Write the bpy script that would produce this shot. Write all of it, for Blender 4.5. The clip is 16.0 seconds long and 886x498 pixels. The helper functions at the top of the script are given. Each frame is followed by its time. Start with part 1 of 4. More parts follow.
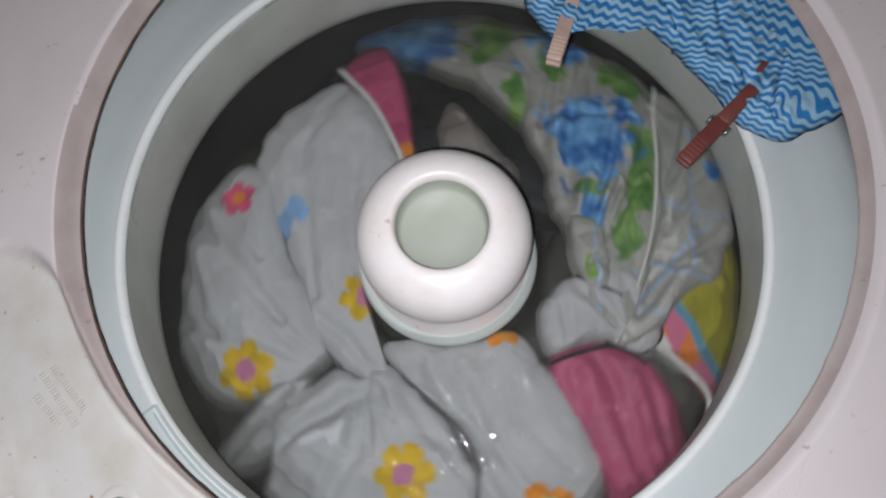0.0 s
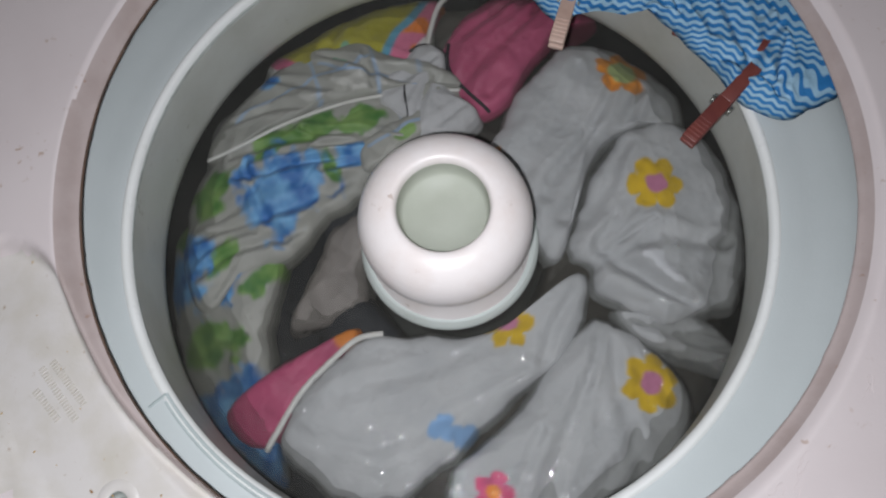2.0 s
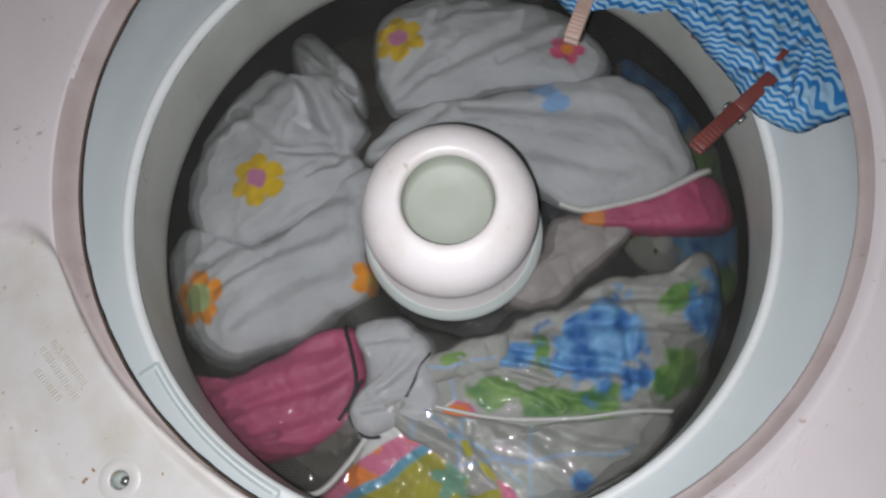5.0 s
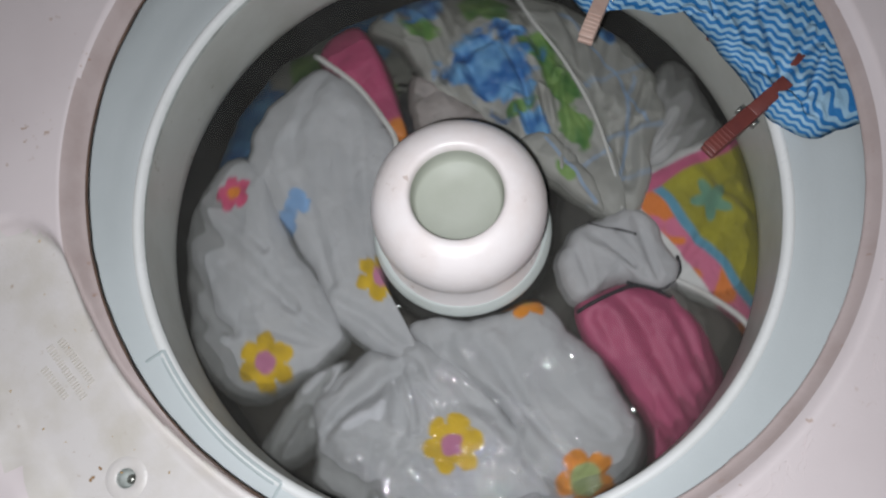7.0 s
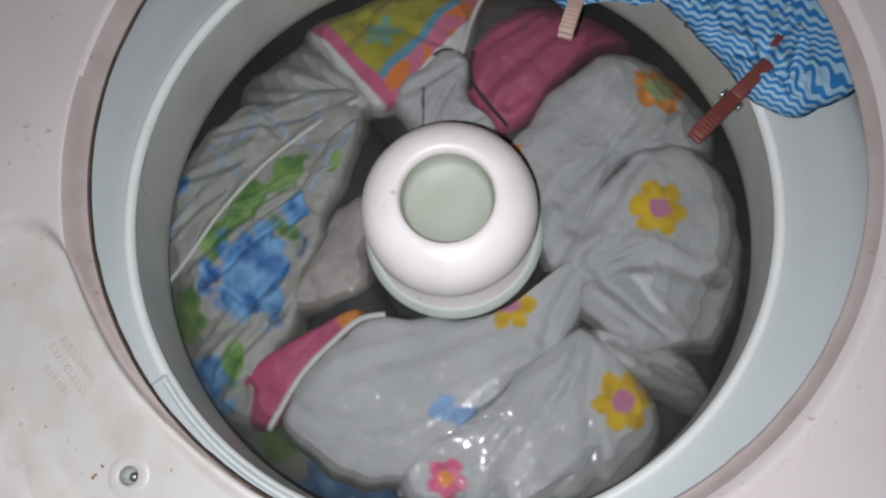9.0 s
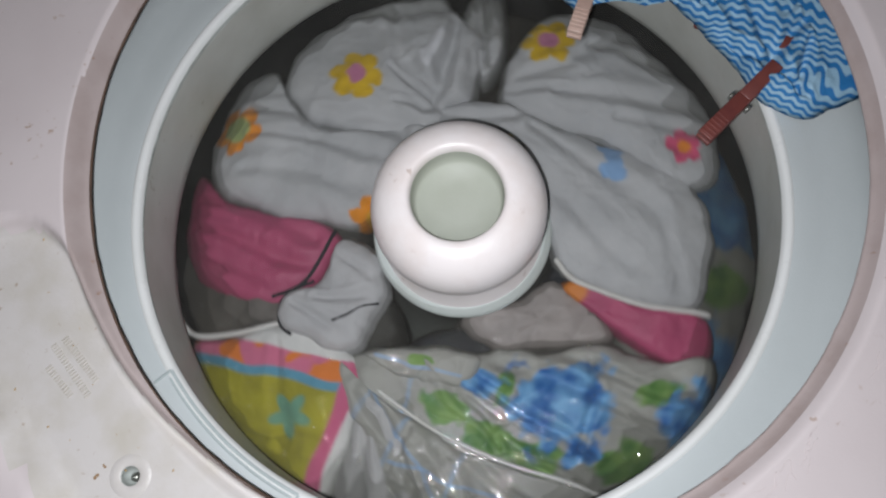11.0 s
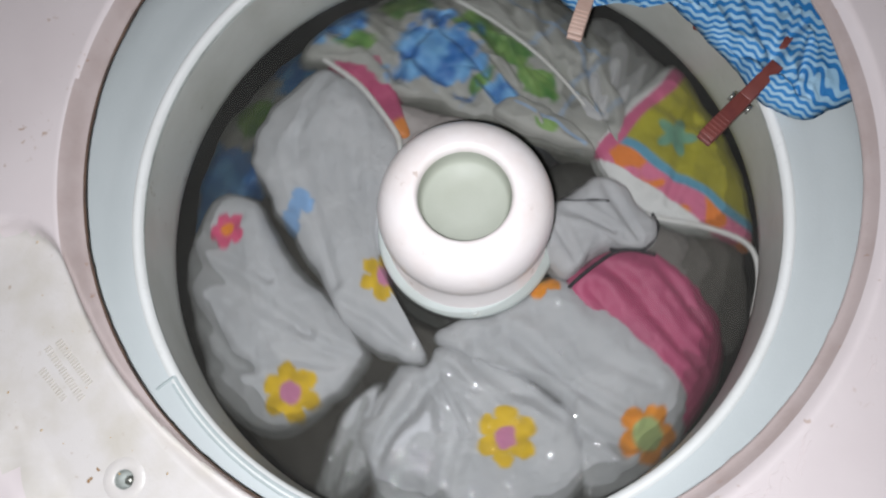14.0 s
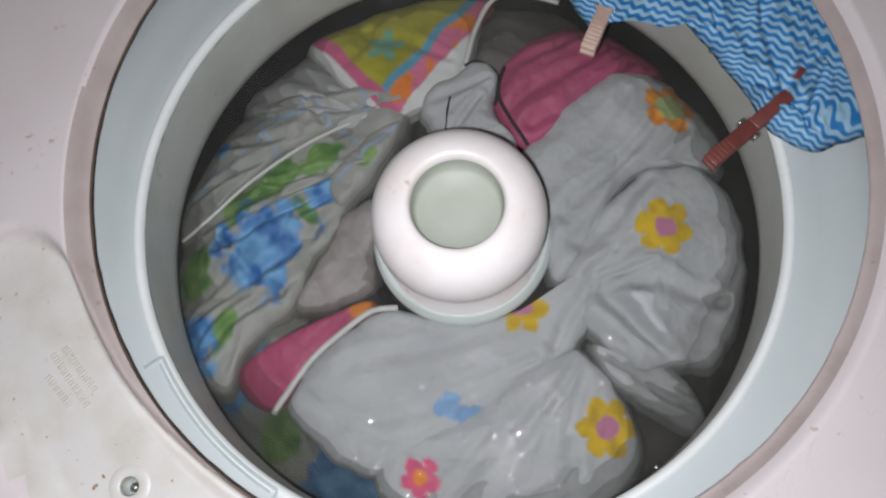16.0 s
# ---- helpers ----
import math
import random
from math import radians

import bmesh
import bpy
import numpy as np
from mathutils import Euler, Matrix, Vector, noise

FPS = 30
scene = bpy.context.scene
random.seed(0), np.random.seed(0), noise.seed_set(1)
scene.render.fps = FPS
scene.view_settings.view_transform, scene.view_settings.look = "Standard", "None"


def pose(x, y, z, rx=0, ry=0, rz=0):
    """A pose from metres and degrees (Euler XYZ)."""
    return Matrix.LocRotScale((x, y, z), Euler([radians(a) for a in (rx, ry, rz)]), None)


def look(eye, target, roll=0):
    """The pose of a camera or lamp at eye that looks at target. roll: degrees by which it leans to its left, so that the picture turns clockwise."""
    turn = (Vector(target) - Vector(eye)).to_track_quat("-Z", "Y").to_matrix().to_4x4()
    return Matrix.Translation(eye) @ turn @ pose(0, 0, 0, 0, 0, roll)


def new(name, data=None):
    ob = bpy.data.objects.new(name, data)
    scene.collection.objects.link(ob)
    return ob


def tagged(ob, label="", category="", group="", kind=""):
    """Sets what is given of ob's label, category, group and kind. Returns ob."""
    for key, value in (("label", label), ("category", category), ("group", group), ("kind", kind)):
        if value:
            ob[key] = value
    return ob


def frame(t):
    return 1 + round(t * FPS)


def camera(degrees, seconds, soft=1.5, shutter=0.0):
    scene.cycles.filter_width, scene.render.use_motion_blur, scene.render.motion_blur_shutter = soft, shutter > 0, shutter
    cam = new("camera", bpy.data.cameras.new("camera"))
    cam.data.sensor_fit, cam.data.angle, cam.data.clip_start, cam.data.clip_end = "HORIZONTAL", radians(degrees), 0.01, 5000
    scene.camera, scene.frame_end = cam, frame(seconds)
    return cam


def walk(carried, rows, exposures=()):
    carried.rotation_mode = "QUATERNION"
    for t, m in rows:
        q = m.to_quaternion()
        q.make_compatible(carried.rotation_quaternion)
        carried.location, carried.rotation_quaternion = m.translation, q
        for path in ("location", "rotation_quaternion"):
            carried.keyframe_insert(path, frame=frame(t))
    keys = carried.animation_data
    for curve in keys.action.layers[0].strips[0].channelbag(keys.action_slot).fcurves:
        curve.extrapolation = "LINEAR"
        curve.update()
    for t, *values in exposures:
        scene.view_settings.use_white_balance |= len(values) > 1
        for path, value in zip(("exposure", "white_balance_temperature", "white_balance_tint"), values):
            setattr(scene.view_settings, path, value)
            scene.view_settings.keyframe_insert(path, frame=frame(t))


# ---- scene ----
# ---- camera: hand-held over the open lid, aimed down into the tub ----
cam = camera(56.0, 16.0, soft=2.2, shutter=0.5)
EYE = (-0.013, -0.199, 0.583)
BASE = pose(*EYE, 15.18, 0, 0) @ pose(0, 0, 0, 0, 0, -14.9)
# seconds, turn to the side, tilt, in degrees from BASE
AIM = (
    (0, -0.44, 1.93), (0.5, -0.61, 1.83), (1, -0.58, 1.58), (1.5, -0.39, 1.29), (2, -0.50, 1.58),
    (2.5, -0.36, 0.92), (3, -0.56, 0.85), (3.5, -0.33, 0.48), (4, -0.53, 0.18), (6.5, -0.36, 0.25),
    (7, -0.12, 0.14), (7.5, -0.27, 0.02), (8, 0.11, 0.24), (8.5, -0.14, 0.11), (9, -0.00, 0.00),
    (11.5, 0.12, 0.03), (12, -0.10, 0.03), (12.5, 0.14, -0.11), (13, -0.14, 0.26), (13.5, 0.01, 0.38),
    (14, -0.24, 0.20), (14.5, 0.03, 0.09), (15, 0.38, 0.19), (15.5, 0.12, 0.62), (16, 0.12, 0.68),
)
walk(cam, [(t, BASE @ pose(0, 0, 0, b) @ pose(0, 0, 0, 0, a)) for t, a, b in AIM],
     exposures=((0, -0.04), (13.0, -0.05), (13.5, 0.22), (14.0, 0.33), (14.5, 0.24), (15.0, 0.16), (15.5, 0.13), (16.0, 0.12)))

# how far the laundry has gone round the agitator: seconds, degrees
TURNS = (
    (0, 245), (0.5, 285), (1, 305), (1.5, 329), (2, 360), (2.5, 370.5),
    (3, 413), (3.5, 419), (4, 462.5), (4.2, 462.5), (4.6, 484), (5, 510),
    (5.5, 528), (6, 561), (6.3, 574.5), (6.5, 595.5), (7, 612.5), (7.5, 654),
    (8, 661.5), (8.5, 703), (9, 709.5), (9.2, 731), (9.7, 752), (10.2, 778),
    (10.7, 806), (11.1, 834), (11.3, 839), (11.5, 834.5), (12, 873), (12.5, 887.5),
    (13, 934), (13.5, 945), (14, 986.5), (14.5, 1001), (15, 1027), (15.5, 1053),
    (16, 1065),
)
# how the hanging tub sways and twists: seconds, x, y, degrees
SWAY = (
    (0, -0.0016, 0.0019, 0.53), (0.5, 0.0052, 0.0016, -0.25), (1, -0.0008, 0.0034, 0.48),
    (1.5, 0.0069, 0.0022, -5.74), (2, 0.0056, 0.0086, 1.70), (2.5, 0.0049, 0.0042, -4.54),
    (3, 0.0072, 0.0076, 0.72), (3.5, 0.0019, 0.0002, -0.53), (4, 0.0098, 0.0048, 0.44),
    (4.2, 0.0080, 0.0030, -4.6), (4.7, 0.0030, 0.0010, 0.1), (5.2, 0.0070, 0.0010, -4.0),(5.8, 0.0030, 0.0010, 0.2),
    (6.5, 0.0018, -0.0000, 0.40), (7, 0.0087, 0.0020, -4.21), (7.5, 0.0069, -0.0001, 0.36),
    (8, -0.0010, -0.0005, -1.08), (8.5, 0.0092, -0.0001, 0.36), (9, 0.0000, 0.0000, 0.00),
    (9.6, 0.0070, 0.0010, -3.8), (10.1, 0.0020, 0.0010, 0.1), (10.7, 0.0070, 0.0010, -3.9), (11.1, 0.0040, 0.0, 0.0),
    (11.5, 0.0074, -0.0025, -4.98), (12, 0.0036, 0.0005, -0.18), (12.5, 0.0071, -0.0022, -2.06),
    (13, 0.0060, -0.0002, -0.14), (13.5, 0.0003, -0.0012, -0.17), (14, 0.0095, -0.0014, -0.09),
    (14.5, 0.0023, 0.0000, 0.02), (15, 0.0111, 0.0022, -4.79), (15.5, 0.0042, 0.0042, 1.05),
    (16, 0.0060, 0.0014, -4.90),)

# how each piece slips against the turn of the wash: seconds, x and y in millimetres, degrees
SLIPS = {
    "TOWEL_A": ((0, 5, -9, 3), (1, -1, -4, 5), (1.5, 0, -2, 6), (2, -4, -8, -3), (2.5, 0, 0, 7), (3, 1, -9, -6), (3.5, 1, 1, 2), (4, 10, -8, -13), (6.3, 4, -7, 5), (6.5, 1, -1, -3), (7, 1, -4, 5), (7.5, -7, 3, -5), (8, 2, -1, 5), (8.5, -8, -10, -1), (9, -3, -2, 7), (9.2, 0, -4, -2), (11.5, -8, -3, 4), (12.5, -3, -9, 2), (13.2, 4, -2, 4), (14, 5, -1, -9), (15, 5, -3, -1), (15.5, 2, 3, 1), (16, 7, 2, 7),),
    "TOWEL_B": ((0, 6, -9, 1), (0.5, -11, 0, 5), (1, 0, -1, 5), (2, 3, -6, 3), (2.5, 4, -2, 2), (3, 6, -11, 2), (3.5, -1, 2, -4), (4, 11, -6, -2), (4.2, -1, -1, -7), (6.3, -2, -10, -5), (6.5, -1, 0, -1), (7, -3, -3, 1), (7.5, -13, -2, 4), (8, 1, -1, 2), (8.5, 3, -8, -1), (9, 1, -2, 3), (9.2, -1, 1, 1), (11.3, 4, -7, -2), (11.5, -5, -4, -4), (12, 2, -10, 0), (12.5, -5, -12, -6), (13, 8, 1, -2), (13.5, 5, -12, -1), (14, -1, 2, -3), (14.5, 7, 1, 2), (14.6, -1, -2, 6), (15, -1, -3, -1), (15.5, -1, -6, 3), (16, 4, 0, -1),),
    "TOWEL_C": ((0, -3, -6, 0), (0.5, 2, -9, 0), (1, 5, -7, 0), (1.5, 7, -4, 0), (2, 6, 0, 0), (2.5, 1, 0, 0), (3, 1, 1, 0), (3.5, -2, -4, 0), (4, 0, 0, 0), (4.2, 0, 0, -1), (6.3, 0, 0, 0), (6.5, -2, -3, 0), (7, -1, -5, 0), (7.5, 2, -4, 0), (8, 0, 0, 0), (8.5, 3, -1, 0), (9, -3, 1, 0), (9.2, 1, 0, 0), (11.3, 3, -5, 0), (11.5, 3, -7, 0), (12, 4, -2, 0), (12.5, 7, -2, -1), (13, 1, 1, 0), (13.5, 4, 4, -1), (14, 0, 1, 0), (14.5, -1, 5, 0), (15, -1, 1, 0), (15.5, -4, 2, 1), (16, -6, 2, 1),),
    "TOWEL_D": ((0, 0, 0, 0), (4, -3, 3, -1), (7, 1, -5, -3), (8.5, 2, 0, -1), (9, -1, 0, 0), (11.3, -1, 1, 0), (11.5, -1, 0, 1), (12, -1, 0, 1), (12.5, 0, 0, -1), (14, 0, 0, -1), (14.5, -2, 2, 1), (15, 0, 0, -1), (15.5, -6, -1, 3), (16, -5, -2, 2),),
    "FLORAL": ((0, 6, -11, -23), (0.5, -5, -12, -24), (1, 9, -6, -21), (1.5, -1, 2, -16), (2, 7, -6, -21), (2.5, 8, -2, -11), (3, 7, 11, -12), (3.5, 2, 2, -5), (4, -7, 11, -9), (6.3, -10, -1, -12), (7, -10, -8, 3), (7.5, 3, -10, 10), (8, 1, -1, 14), (8.5, 10, -8, 17), (9, -12, 1, 20), (9.2, -1, 0, 20), (11.3, 2, -5, 6), (11.5, 2, -7, 5), (12, 10, -8, 4), (12.5, 12, -6, 5), (13, 8, 3, 1), (13.5, 11, 7, 1), (14, 6, 5, 10), (14.5, -4, -5, 25), (15, -6, 1, 10), (15.5, -12, -4, 11), (16, -10, -9, 11),),
    "BEACH": ((0, 0, 0, -5), (3, 0, 0, 3), (4, 0, 0, 5), (6.5, 0, 0, -3), (7, 7, -5, -4), (8.5, 3, -3, 2), (11.6, -3, -6, 0), (12.5, 1, -8, -1), (13.2, 5, -6, -4), (13.5, 2, -1, 0), (14, -1, 1, -1), (14.5, -2, -1, -3), (15, -6, -6, 2), (15.5, -1, -9, 5), (16, -1, -8, 7),),
    "PINK": ((0, 9, -9, -5), (1, 12, 4, -2), (2, 3, 13, 0), (2.5, 0, 13, 2), (3, -8, 10, 0), (3.5, -7, 7, -1), (4, -13, 0, 0), (4.2, -13, 0, 0), (6.3, 5, -12, 0), (6.5, 8, -10, -2), (7, 6, -4, -3), (7.5, -1, 0, -3), (8, -10, -3, -3), (8.5, -4, -6, -2), (9, -3, -8, 4), (9.2, 0, -7, 2), (11.3, 7, 2, 1), (11.5, 4, 1, 8), (12, 5, 7, 4), (12.5, 4, 11, 3), (13, -3, 13, -6), (13.5, -8, 11, 4), (14, -12, 5, -5), (14.5, -13, 0, 4), (15, -12, -5, -1), (15.5, -7, -11, 6), (16, -6, -12, 1),),
}


# how far the top of the agitator leans: seconds, x and y in millimetres
LEAN = ((0, 2.6, -1.2), (0.5, 6.6, 1.3), (1, 3.0, -2.6), (1.5, 1.1, -0.9), (2, -0.8, 0.7), (2.5, -1.3, -5.2), (3, -0.2, -0.7), (3.5, 0.8, -3.4), (4, -1.4, -3.0), (6.5, 3.6, -0.7), (7, 0.6, -1.0), (7.5, 4.9, 1.3), (8, 2.9, -0.2), (8.5, 3.6, 2.1), (9, -0.2, -0.2), (11.5, 2.3, -1.1), (12, 2.6, -0.4), (12.5, 1.1, -1.3), (13, 4.7, -0.9), (13.5, 4.1, -0.9), (14, 6.6, 0.3), (14.5, 0.7, -0.1), (15, 3.2, 1.2), (15.5, 1.0, 1.4), (16, 0.5, -0.5))


# ---- light: the torch beside the lens, and a dim room ----
world = bpy.data.worlds.new("world")
world.use_nodes = True
world.node_tree.nodes["Background"].inputs[0].default_value = (1.0, 0.93, 0.9, 1)
world.node_tree.nodes["Background"].inputs[1].default_value = 0.05
scene.world = world
torch = new("torch", bpy.data.lights.new("torch", "AREA"))
torch.data.shape, torch.data.size, torch.data.energy = "DISK", 0.018, 4.55
torch.data.color = (0.97, 0.985, 1.03)
torch.matrix_world = look((-0.040, -0.212, 0.588), (-0.105, -0.12, 0.0))


# ---- materials ----
def material(name):
    m = bpy.data.materials.new(name)
    m.use_nodes = True
    nodes = m.node_tree.nodes
    return m, nodes, m.node_tree.links, nodes["Principled BSDF"]


def noise_node(nodes, links, scale, detail=4.0, rough=0.55, vector=None):
    n = nodes.new("ShaderNodeTexNoise")
    n.inputs["Scale"].default_value, n.inputs["Detail"].default_value, n.inputs["Roughness"].default_value = scale, detail, rough
    if vector is None:
        vector = nodes.new("ShaderNodeTexCoord").outputs["Object"]
    links.new(vector, n.inputs["Vector"])
    return n


def ramp_node(nodes, links, value, stops):
    r = nodes.new("ShaderNodeValToRGB")
    e = r.color_ramp.elements
    while len(e) < len(stops):
        e.new(0.5)
    for k, (p, c) in zip(e, stops):
        k.position, k.color = p, (*c, 1)
    links.new(value, r.inputs[0])
    return r


def mix_node(nodes, links, fac, a, b, mode="MIX"):
    n = nodes.new("ShaderNodeMix")
    n.data_type, n.blend_type = "RGBA", mode
    for socket, v in ((n.inputs["Factor"], fac), (n.inputs["A"], a), (n.inputs["B"], b)):
        if isinstance(v, (int, float)):
            socket.default_value = v
        elif isinstance(v, tuple):
            socket.default_value = (*v, 1)
        else:
            links.new(v, socket)
    return n.outputs["Result"]


def bump_node(nodes, links, height, strength, distance, shader):
    b = nodes.new("ShaderNodeBump")
    b.inputs["Strength"].default_value, b.inputs["Distance"].default_value = strength, distance
    links.new(height, b.inputs["Height"])
    links.new(b.outputs[0], shader.inputs["Normal"])
    return b


def glazed(name, colour, worn, rough=0.3, patch=14.0, specks=None, amount=0.0, relief=0.15):
    """Enamel or plastic: a plain colour with cloudy wear, sparse specks of dirt and a faint orange-peel relief."""
    m, nodes, links, bsdf = material(name)
    cloud = noise_node(nodes, links, patch, 5.0)
    base = mix_node(nodes, links, ramp_node(nodes, links, cloud.outputs[0], ((0.42, (0, 0, 0)), (0.72, (1, 1, 1)))).outputs[0], colour, worn)
    if specks:
        spot = noise_node(nodes, links, 130.0, 2.0)
        area = noise_node(nodes, links, 22.0, 2.0)
        mask = mix_node(nodes, links, 1.0, ramp_node(nodes, links, spot.outputs[0], ((0.66, (0, 0, 0)), (0.74, (1, 1, 1)))).outputs[0],
                        ramp_node(nodes, links, area.outputs[0], ((0.5, (0, 0, 0)), (0.66, (amount,) * 3))).outputs[0], "MULTIPLY")
        base = mix_node(nodes, links, mask, base, specks)
    links.new(base, bsdf.inputs["Base Color"])
    scratch = noise_node(nodes, links, 60.0, 6.0)
    r = nodes.new("ShaderNodeMapRange")
    r.inputs[3].default_value, r.inputs[4].default_value = rough * 0.75, rough * 1.35
    links.new(scratch.outputs[0], r.inputs[0])
    links.new(r.outputs[0], bsdf.inputs["Roughness"])
    peel = noise_node(nodes, links, 420.0, 2.0)
    bump_node(nodes, links, peel.outputs[0], relief, 0.0006, bsdf)
    return m


def cloth(name, rough=0.75, weave=900.0, relief=0.5, sheen=0.15):
    """Wet woven cotton, its print in the mesh's own colours."""
    m, nodes, links, bsdf = material(name)
    tint = nodes.new("ShaderNodeAttribute")
    tint.attribute_name = "print"
    damp = noise_node(nodes, links, 26.0, 4.0)
    base = mix_node(nodes, links, 1.0, tint.outputs["Color"],
                    ramp_node(nodes, links, damp.outputs[0], ((0.3, (0.86, 0.87, 0.88)), (0.7, (1, 1, 1)))).outputs[0], "MULTIPLY")
    links.new(base, bsdf.inputs["Base Color"])
    bsdf.inputs["Roughness"].default_value = rough
    bsdf.inputs["Sheen Weight"].default_value = sheen
    pile = noise_node(nodes, links, weave, 3.0, 0.6)
    clump = noise_node(nodes, links, weave * 0.22, 5.0, 0.65)
    both = nodes.new("ShaderNodeMath")
    both.operation = "MULTIPLY_ADD"
    both.inputs[1].default_value = 2.2
    links.new(clump.outputs[0], both.inputs[0])
    links.new(pile.outputs[0], both.inputs[2])
    bump_node(nodes, links, both.outputs[0], relief, 0.0014, bsdf)
    return m


ENAMEL = glazed("deck_enamel", (0.616, 0.559, 0.562), (0.583, 0.523, 0.526), 0.34, 10.0, (0.30, 0.17, 0.08), 0.8)
TRAY_DIRT = glazed("stained_enamel", (0.583, 0.559, 0.543), (0.502, 0.473, 0.421), 0.4, 24.0, (0.25, 0.14, 0.05), 1.0, 0.3)
# Brownish enamel, its colour darkened for the shade on the inward slope.
SLOPE_SHADE = glazed("shaded_edge_enamel", (0.405, 0.340, 0.329), (0.340, 0.275, 0.259), 0.4, 30.0, (0.25, 0.13, 0.07), 0.9)
RUST = glazed("rust", (0.10, 0.06, 0.04), (0.05, 0.035, 0.03), 0.8, 60.0)
RING = glazed("ring_plastic", (0.518, 0.562, 0.567), (0.486, 0.531, 0.535), 0.32, 9.0)
# Darker copy of the ring plastic; paints the shade of the moulded lines.
BORDER = glazed("border_shade_plastic", (0.405, 0.462, 0.465), (0.340, 0.389, 0.389), 0.35, 40.0)
# Darker tan stands in for the shading around the raised letters.
LETTER = glazed("lettering_shade", (0.51, 0.48, 0.44), (0.44, 0.41, 0.36), 0.5, 60.0)
# Lighter than the ring: the highlight on its crest is put into the colour.
BEAD_HIGHLIGHT = glazed("rim_highlight_plastic", (0.680, 0.697, 0.689), (0.632, 0.648, 0.632), 0.28, 20.0)
# Darker tone for the rim grooves and the screw well.
GROOVE = glazed("groove_dark", (0.38, 0.41, 0.39), (0.20, 0.21, 0.19), 0.5, 70.0)
BAND = glazed("band_plastic", (0.468, 0.482, 0.450), (0.396, 0.405, 0.369), 0.42, 16.0, (0.20, 0.17, 0.12), 0.6)
# Near-black puts the shade of the deep tub into the wall's colour.
BASKET = glazed("basket_shaded_enamel", (0.032, 0.036, 0.041), (0.018, 0.020, 0.023), 0.35, 20.0)
AGITATOR = glazed("agitator_plastic", (0.87, 0.82, 0.81), (0.80, 0.72, 0.69), 0.34, 26.0, (0.55, 0.45, 0.40), 0.8)
COLLAR = glazed("collar_plastic", (0.551, 0.599, 0.583), (0.486, 0.526, 0.502), 0.3, 20.0)
CUP = glazed("cup_plastic", (0.429, 0.454, 0.392), (0.397, 0.421, 0.356), 0.55, 25.0)
SCUFF = glazed("scuffed_enamel", (0.62, 0.55, 0.55), (0.56, 0.49, 0.49), 0.5, 60.0)
SPECK = glazed("rust_speck", (0.50, 0.36, 0.19), (0.36, 0.24, 0.12), 0.8, 90.0)
STEEL = glazed("dull_steel", (0.35, 0.36, 0.33), (0.18, 0.18, 0.15), 0.35, 200.0)
STEEL.node_tree.nodes["Principled BSDF"].inputs["Metallic"].default_value = 0.8
PIN_RED = glazed("red_pin_plastic", (0.162, 0.045, 0.037), (0.122, 0.032, 0.029), 0.42, 60.0)
PIN_PALE = glazed("pale_pin_plastic", (0.502, 0.365, 0.308), (0.421, 0.292, 0.243), 0.42, 60.0)
PLASTER = glazed("room_plaster", (0.62, 0.56, 0.54), (0.58, 0.52, 0.50), 0.8, 3.0)
TILE = glazed("floor_tile", (0.40, 0.36, 0.33), (0.33, 0.30, 0.27), 0.5, 5.0)
TERRY = cloth("wet_terry")
COTTON = cloth("wet_cotton", 0.55, 1500.0, 0.25, 0.05)
DARK_LINE = glazed("black_trim", (0.012, 0.012, 0.016), (0.02, 0.02, 0.024), 0.7, 60.0)


def wavy():
    """Blue crepe with white wave stripes, laid along the cloth's own grid."""
    m, nodes, links, bsdf = material("blue_wave_cloth")
    uv = nodes.new("ShaderNodeUVMap")
    split = nodes.new("ShaderNodeSeparateXYZ")
    links.new(uv.outputs[0], split.inputs[0])

    def op(kind, a, b=None):
        n = nodes.new("ShaderNodeMath")
        n.operation = kind
        for s, v in zip(n.inputs, (a, b)):
            if isinstance(v, (int, float)):
                s.default_value = v
            elif v is not None:
                links.new(v, s)
        return n.outputs[0]

    ripple = op("MULTIPLY", op("SINE", op("MULTIPLY", split.outputs[0], 2 * math.pi / 0.0105)), 1.05)
    stripe = op("SINE", op("ADD", op("MULTIPLY", split.outputs[1], 2 * math.pi / 0.0074), ripple))
    fac = ramp_node(nodes, links, op("ADD", op("MULTIPLY", stripe, 0.5), 0.5), ((0.36, (0, 0, 0)), (0.66, (1, 1, 1))))
    dye = noise_node(nodes, links, 35.0, 3.0)
    blue = mix_node(nodes, links, dye.outputs[0], (0.008, 0.10, 0.30), (0.02, 0.20, 0.46))
    pale = mix_node(nodes, links, dye.outputs[0], (0.20, 0.38, 0.53), (0.34, 0.50, 0.62))
    links.new(mix_node(nodes, links, fac.outputs[0], blue, pale), bsdf.inputs["Base Color"])
    bsdf.inputs["Roughness"].default_value = 0.7
    crepe = noise_node(nodes, links, 500.0, 3.0)
    bump_node(nodes, links, crepe.outputs[0], 0.5, 0.001, bsdf)
    return m


